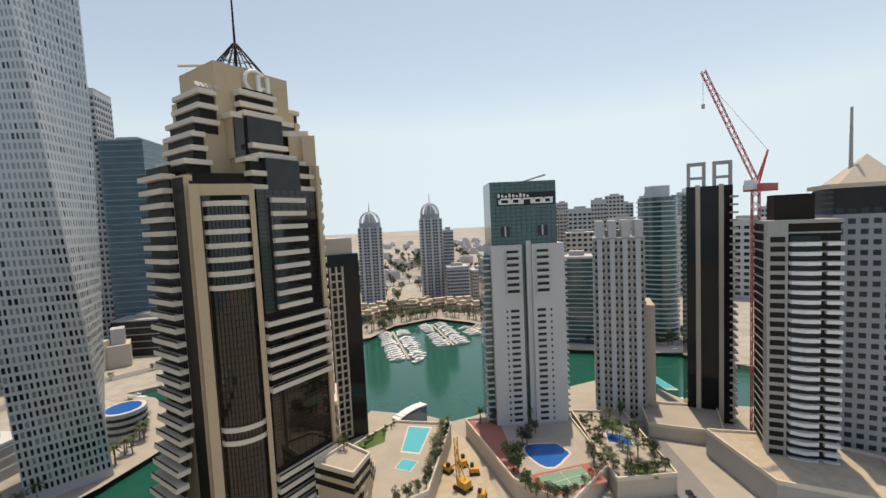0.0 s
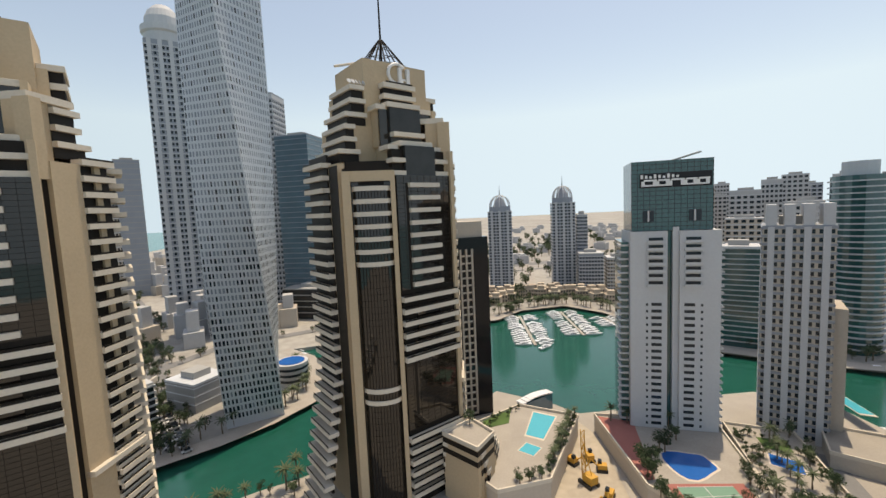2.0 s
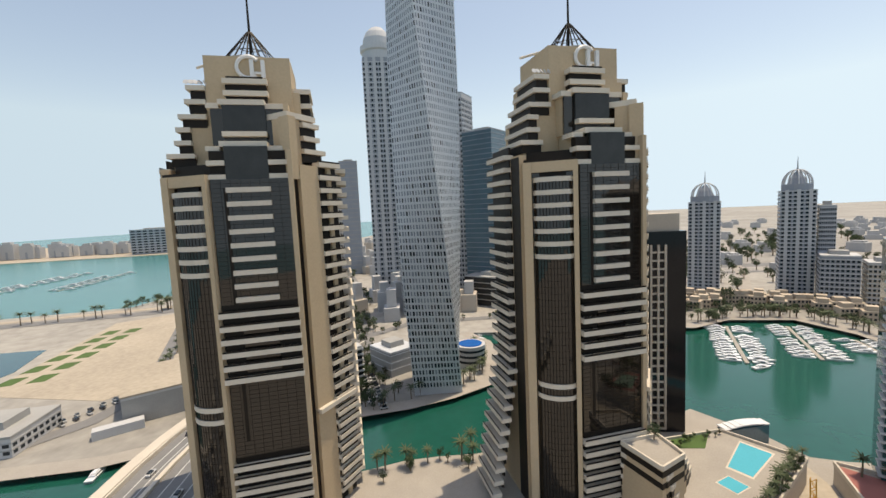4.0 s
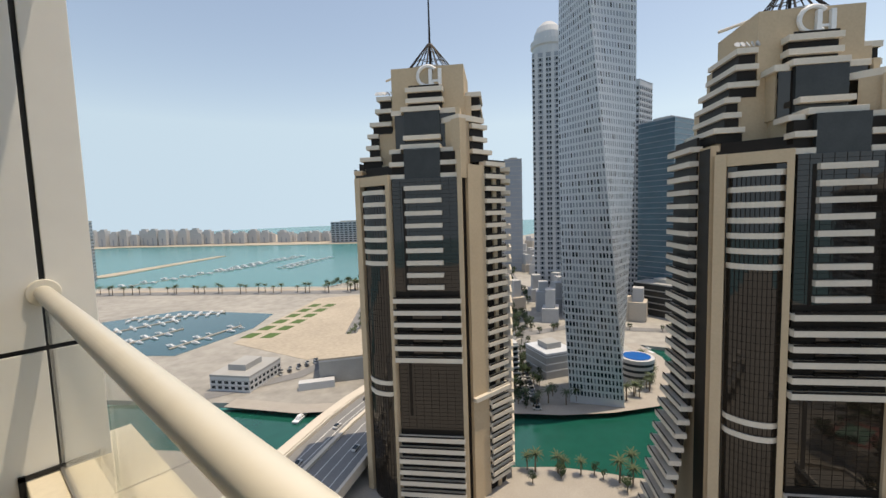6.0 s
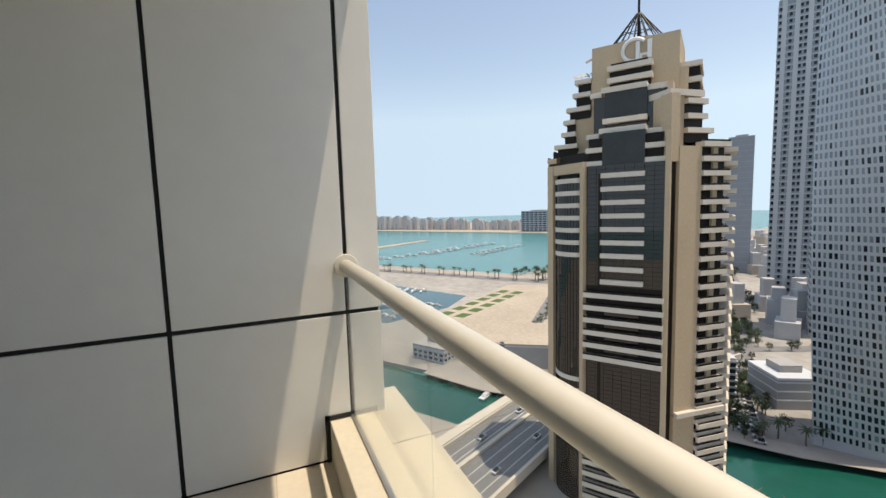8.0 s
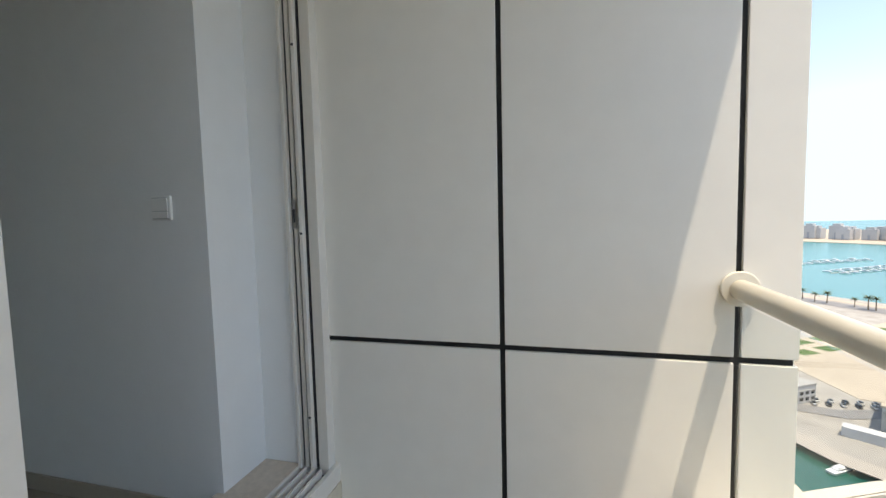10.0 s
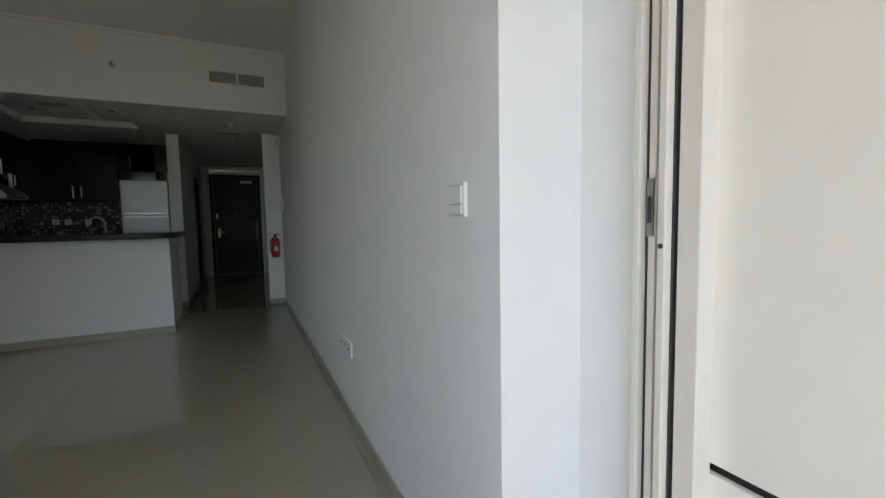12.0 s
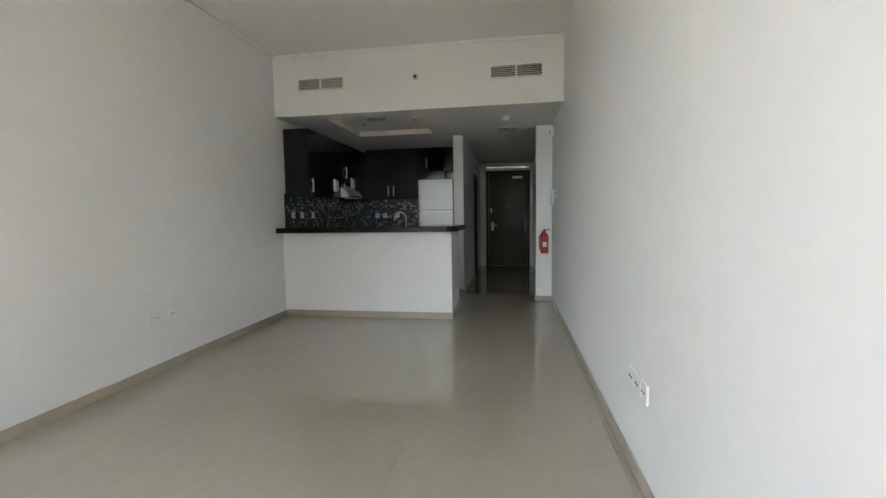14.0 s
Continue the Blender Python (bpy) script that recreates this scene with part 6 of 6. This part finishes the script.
# cars
def car(material, label):
    t = city("car", label, "car", frame_m(0, 0, 0), "parked cars")
    part("body", box(B(), -1.5, 1.5, -0.6, 0.6, 0.2, 0.7), material, t, bevel=0.1)
    part("cabin", prism(B(), [(-1.0, -0.52), (-1.0, 0.52), (0.6, 0.52), (0.6, -0.52)], 0.7, 1.05), M_WINDARK, t, bevel=0.08)
    mw_ = mesh_of("wheel", tube(B(), (0, -0.08, 0), (0, 0.08, 0), 0.23, n=10), M_BLACK)
    for x in (-0.95, 0.95):
        for y in (-0.56, 0.56):
            piece("wheel", mw_, t, pose(x, y, 0.23))
    return t


c0 = car(M_CARWHITE, "pale saloon car parked on asphalt")
c1 = car(M_CARDARK, "dark saloon car parked on asphalt")
c0.matrix_basis, c1.matrix_basis = frame_m(66, -91, 150, GZ + 0.15), frame_m(160, 88, 60, GZ + 0.15)
for i in range(56):
    src = c0 if rng.random() < 0.65 else c1
    if i < 30:
        k, r = divmod(i, 10)
        x, y, a, z = 152 + r * 4.2, 100 - r * 2.2 - k * 6, 60, GZ + 0.16
    elif i < 40:
        x, y, a, z = 90 + (i - 30) * 2.2, 172 + (i % 2) * 3, 80, GZ + 0.16
    elif i < 48:
        x, y, a, z = 92 - (i - 40) * 8, -104 + (i - 40) * 4, 152, GZ + 0.16
    else:
        f = i - 48
        o_ = -8 if f % 2 else 3.6
        x, y, a, z = 38 + f * 9 - 0.42 * o_, 84.5 + f * 4.1 + 0.9 * o_, 25, -62.99
    CITY.append(copy_thing(src, pose(x, y, z, 0, 0, a + rng.uniform(-4, 4))))

for k in range(70):
    src = c0 if rng.random() < 0.6 else c1
    if k < 36:
        row, col = divmod(k, 12)
        x, y, a = 128 + col * 2.6 + row * 3, 66 + col * 1.9 + row * 6.5, 125
    elif k < 52:
        x, y, a = 205 + (k - 36) * 12, 118 + (k - 36) * 7.6 + (k % 2) * 4, 32
    else:
        x, y, a = 300 + (k - 52) * 10, -88 - (k - 52) * 3.4 + (k % 2) * 4, -16
    CITY.append(copy_thing(src, pose(x, y, GZ + 0.2, 0, 0, a + rng.uniform(-5, 5))))
# villas round the marina
rng = random.Random(31)
for i in range(34):
    f = i / 33
    x = 268 + 30 * math.sin(f * 3.1) + rng.uniform(0, 14)
    y = -38 - f * 108
    v = city("villa", "low sand-coloured marina villa with flat roofs", "villa", frame_m(x + (i % 2) * 12, y, -100 + rng.uniform(-15, 15)), "marina villas")
    part("wall", box(B(), -4, 4, 0, 7, 0, 6), M_ROOFTILE, v)
    part("roof_storey", box(B(), -2.4, 2.6, 1.2, 6, 6, 8.5), M_ROOFTILE, v)
    mw_ = mesh_of("window", box(B(), 0, 1.1, -0.06, 0.1, 0, 1.3), M_WINDARK)
    for k in range(4):
        for z in (1.2, 3.9):
            piece("window", mw_, v, pose(-3.6 + k * 1.95, 0, z))
# low blocks across the flat land
for i in range(60):
    a = radians(-12 - rng.random() * 26)
    r = 480 + rng.random() * 900
    lb = city("low_block", "pale low building on the hazy plain", "building", frame_m(r * math.cos(a), r * math.sin(a), rng.uniform(0, 90)), "plain buildings")
    part("wall", box(B(), -9, 9, 0, 12, 0, 5 + rng.random() * 6), M_FARC, lb)
    part("roof", box(B(), -6, 6, 2, 9, 5, 12), M_FARC, lb)
for i in range(80):
    a = radians(12 + rng.random() * 24)
    r = 235 + rng.random() * 650
    lb = city("low_block", "pale low building along the avenue", "building", frame_m(r * math.cos(a), r * math.sin(a), rng.uniform(0, 90)), "avenue buildings")
    part("wall", box(B(), -7, 7, 0, 10, 0, 8 + rng.random() * 10), rng.choice((M_FARC, M_BEIGEC)), lb)
    part("roof", box(B(), -4, 4, 2, 8, 8, 20), M_FARC, lb)
strip("road", [(370, 60), (480, -120), (560, -420)], 22, GZ + 0.12, M_ROAD, "wide highway across the plain")
strip("road", [(300, -96), (420, -130), (700, -190)], 8, GZ + 0.14, M_PAVE, "pale avenue leading inland")

# harbour offices and hangar by the sand
off = slab_tower("harbour_office", "low white harbour office with roof plant", 82.5, 169.5, 30, 22, 18, -62, M_WHITEC, M_GREYC, 2.2, 0.3, 0.1, M_WINDARK)
hg = city("hangar", "grey flat-roofed warehouse hall beside the bridge", "warehouse", frame_m(95, 148.5, -35))
part("wall", box(B(), 0, 24, 0, 34, 0, 10), M_GREYC, hg)
part("roof", box(B(), -0.3, 24.3, -0.3, 34.3, 10, 10.6), M_SAND, hg, "pale flat roof")
part("rib", box(B(), 0, 24, -0.2, -0.01, 9.2, 10), M_WHITEC, hg)
part("shed", box(B(), -8, 6, -5, -1, 0, 3), M_WHITEC, hg)
# far shore
city_sheet("ground", prism(B(), [(180, 1560), (312, 1540), (682, 883), (1100, 700), (1500, 1000), (700, 2200), (100, 2200)], WZ - 1, WZ + 1.2), M_SAND, "pale sandy island across the sea")
city_sheet("ground", prism(B(), [(60, 720), (127, 701), (350, 872), (340, 884), (120, 730)], WZ - 1, WZ + 1), M_SAND, "thin sandy spit in the sea")
for i in range(40):
    f = i / 39
    x, y = 240 + f * 520 + rng.uniform(-10, 10), 1640 - f * 740 + rng.uniform(0, 40)
    lb = city("shore_block", "pale hazy apartment block across the water", "building", frame_m(x + 40, y + 30, -60), "far shore blocks")
    h = rng.uniform(26, 44) * (0.75 + 0.4 * (1 - f))
    part("wall", box(B(), -14, 14, 0, 18, 0, h), M_FARC, lb)
    part("roof_storey", box(B(), -8, 8, 3, 14, h, h + 5), M_FARC, lb)
    part("archway", box(B(), -2.5, 2.5, -0.2, 0.1, 0, h * 0.5), M_SLATE, lb)
slab_tower("far_hotel", "wide grey-blue hotel block across the water", 700, 940, -52, 95, 40, -12, M_SLATE, M_WHITEC, 6, 1.2, 0.3, M_WINDARK)
slab_tower("shore_tower", "grey tower with dark windows on the near shore", 93, 640, -20, 22, 20, 5, M_SLATE, M_GREYC, 4, 0.6, 0.2, M_WINDARK)
slab_tower("shore_tower", "pale blue tower on the near shore", 130, 900, -20, 22, 20, 20, M_SLATE, M_WHITEC, 4, 0.6, 0.2, M_WINDARK)

for ob in CITY:
    ob.matrix_basis = SP @ ob.matrix_basis
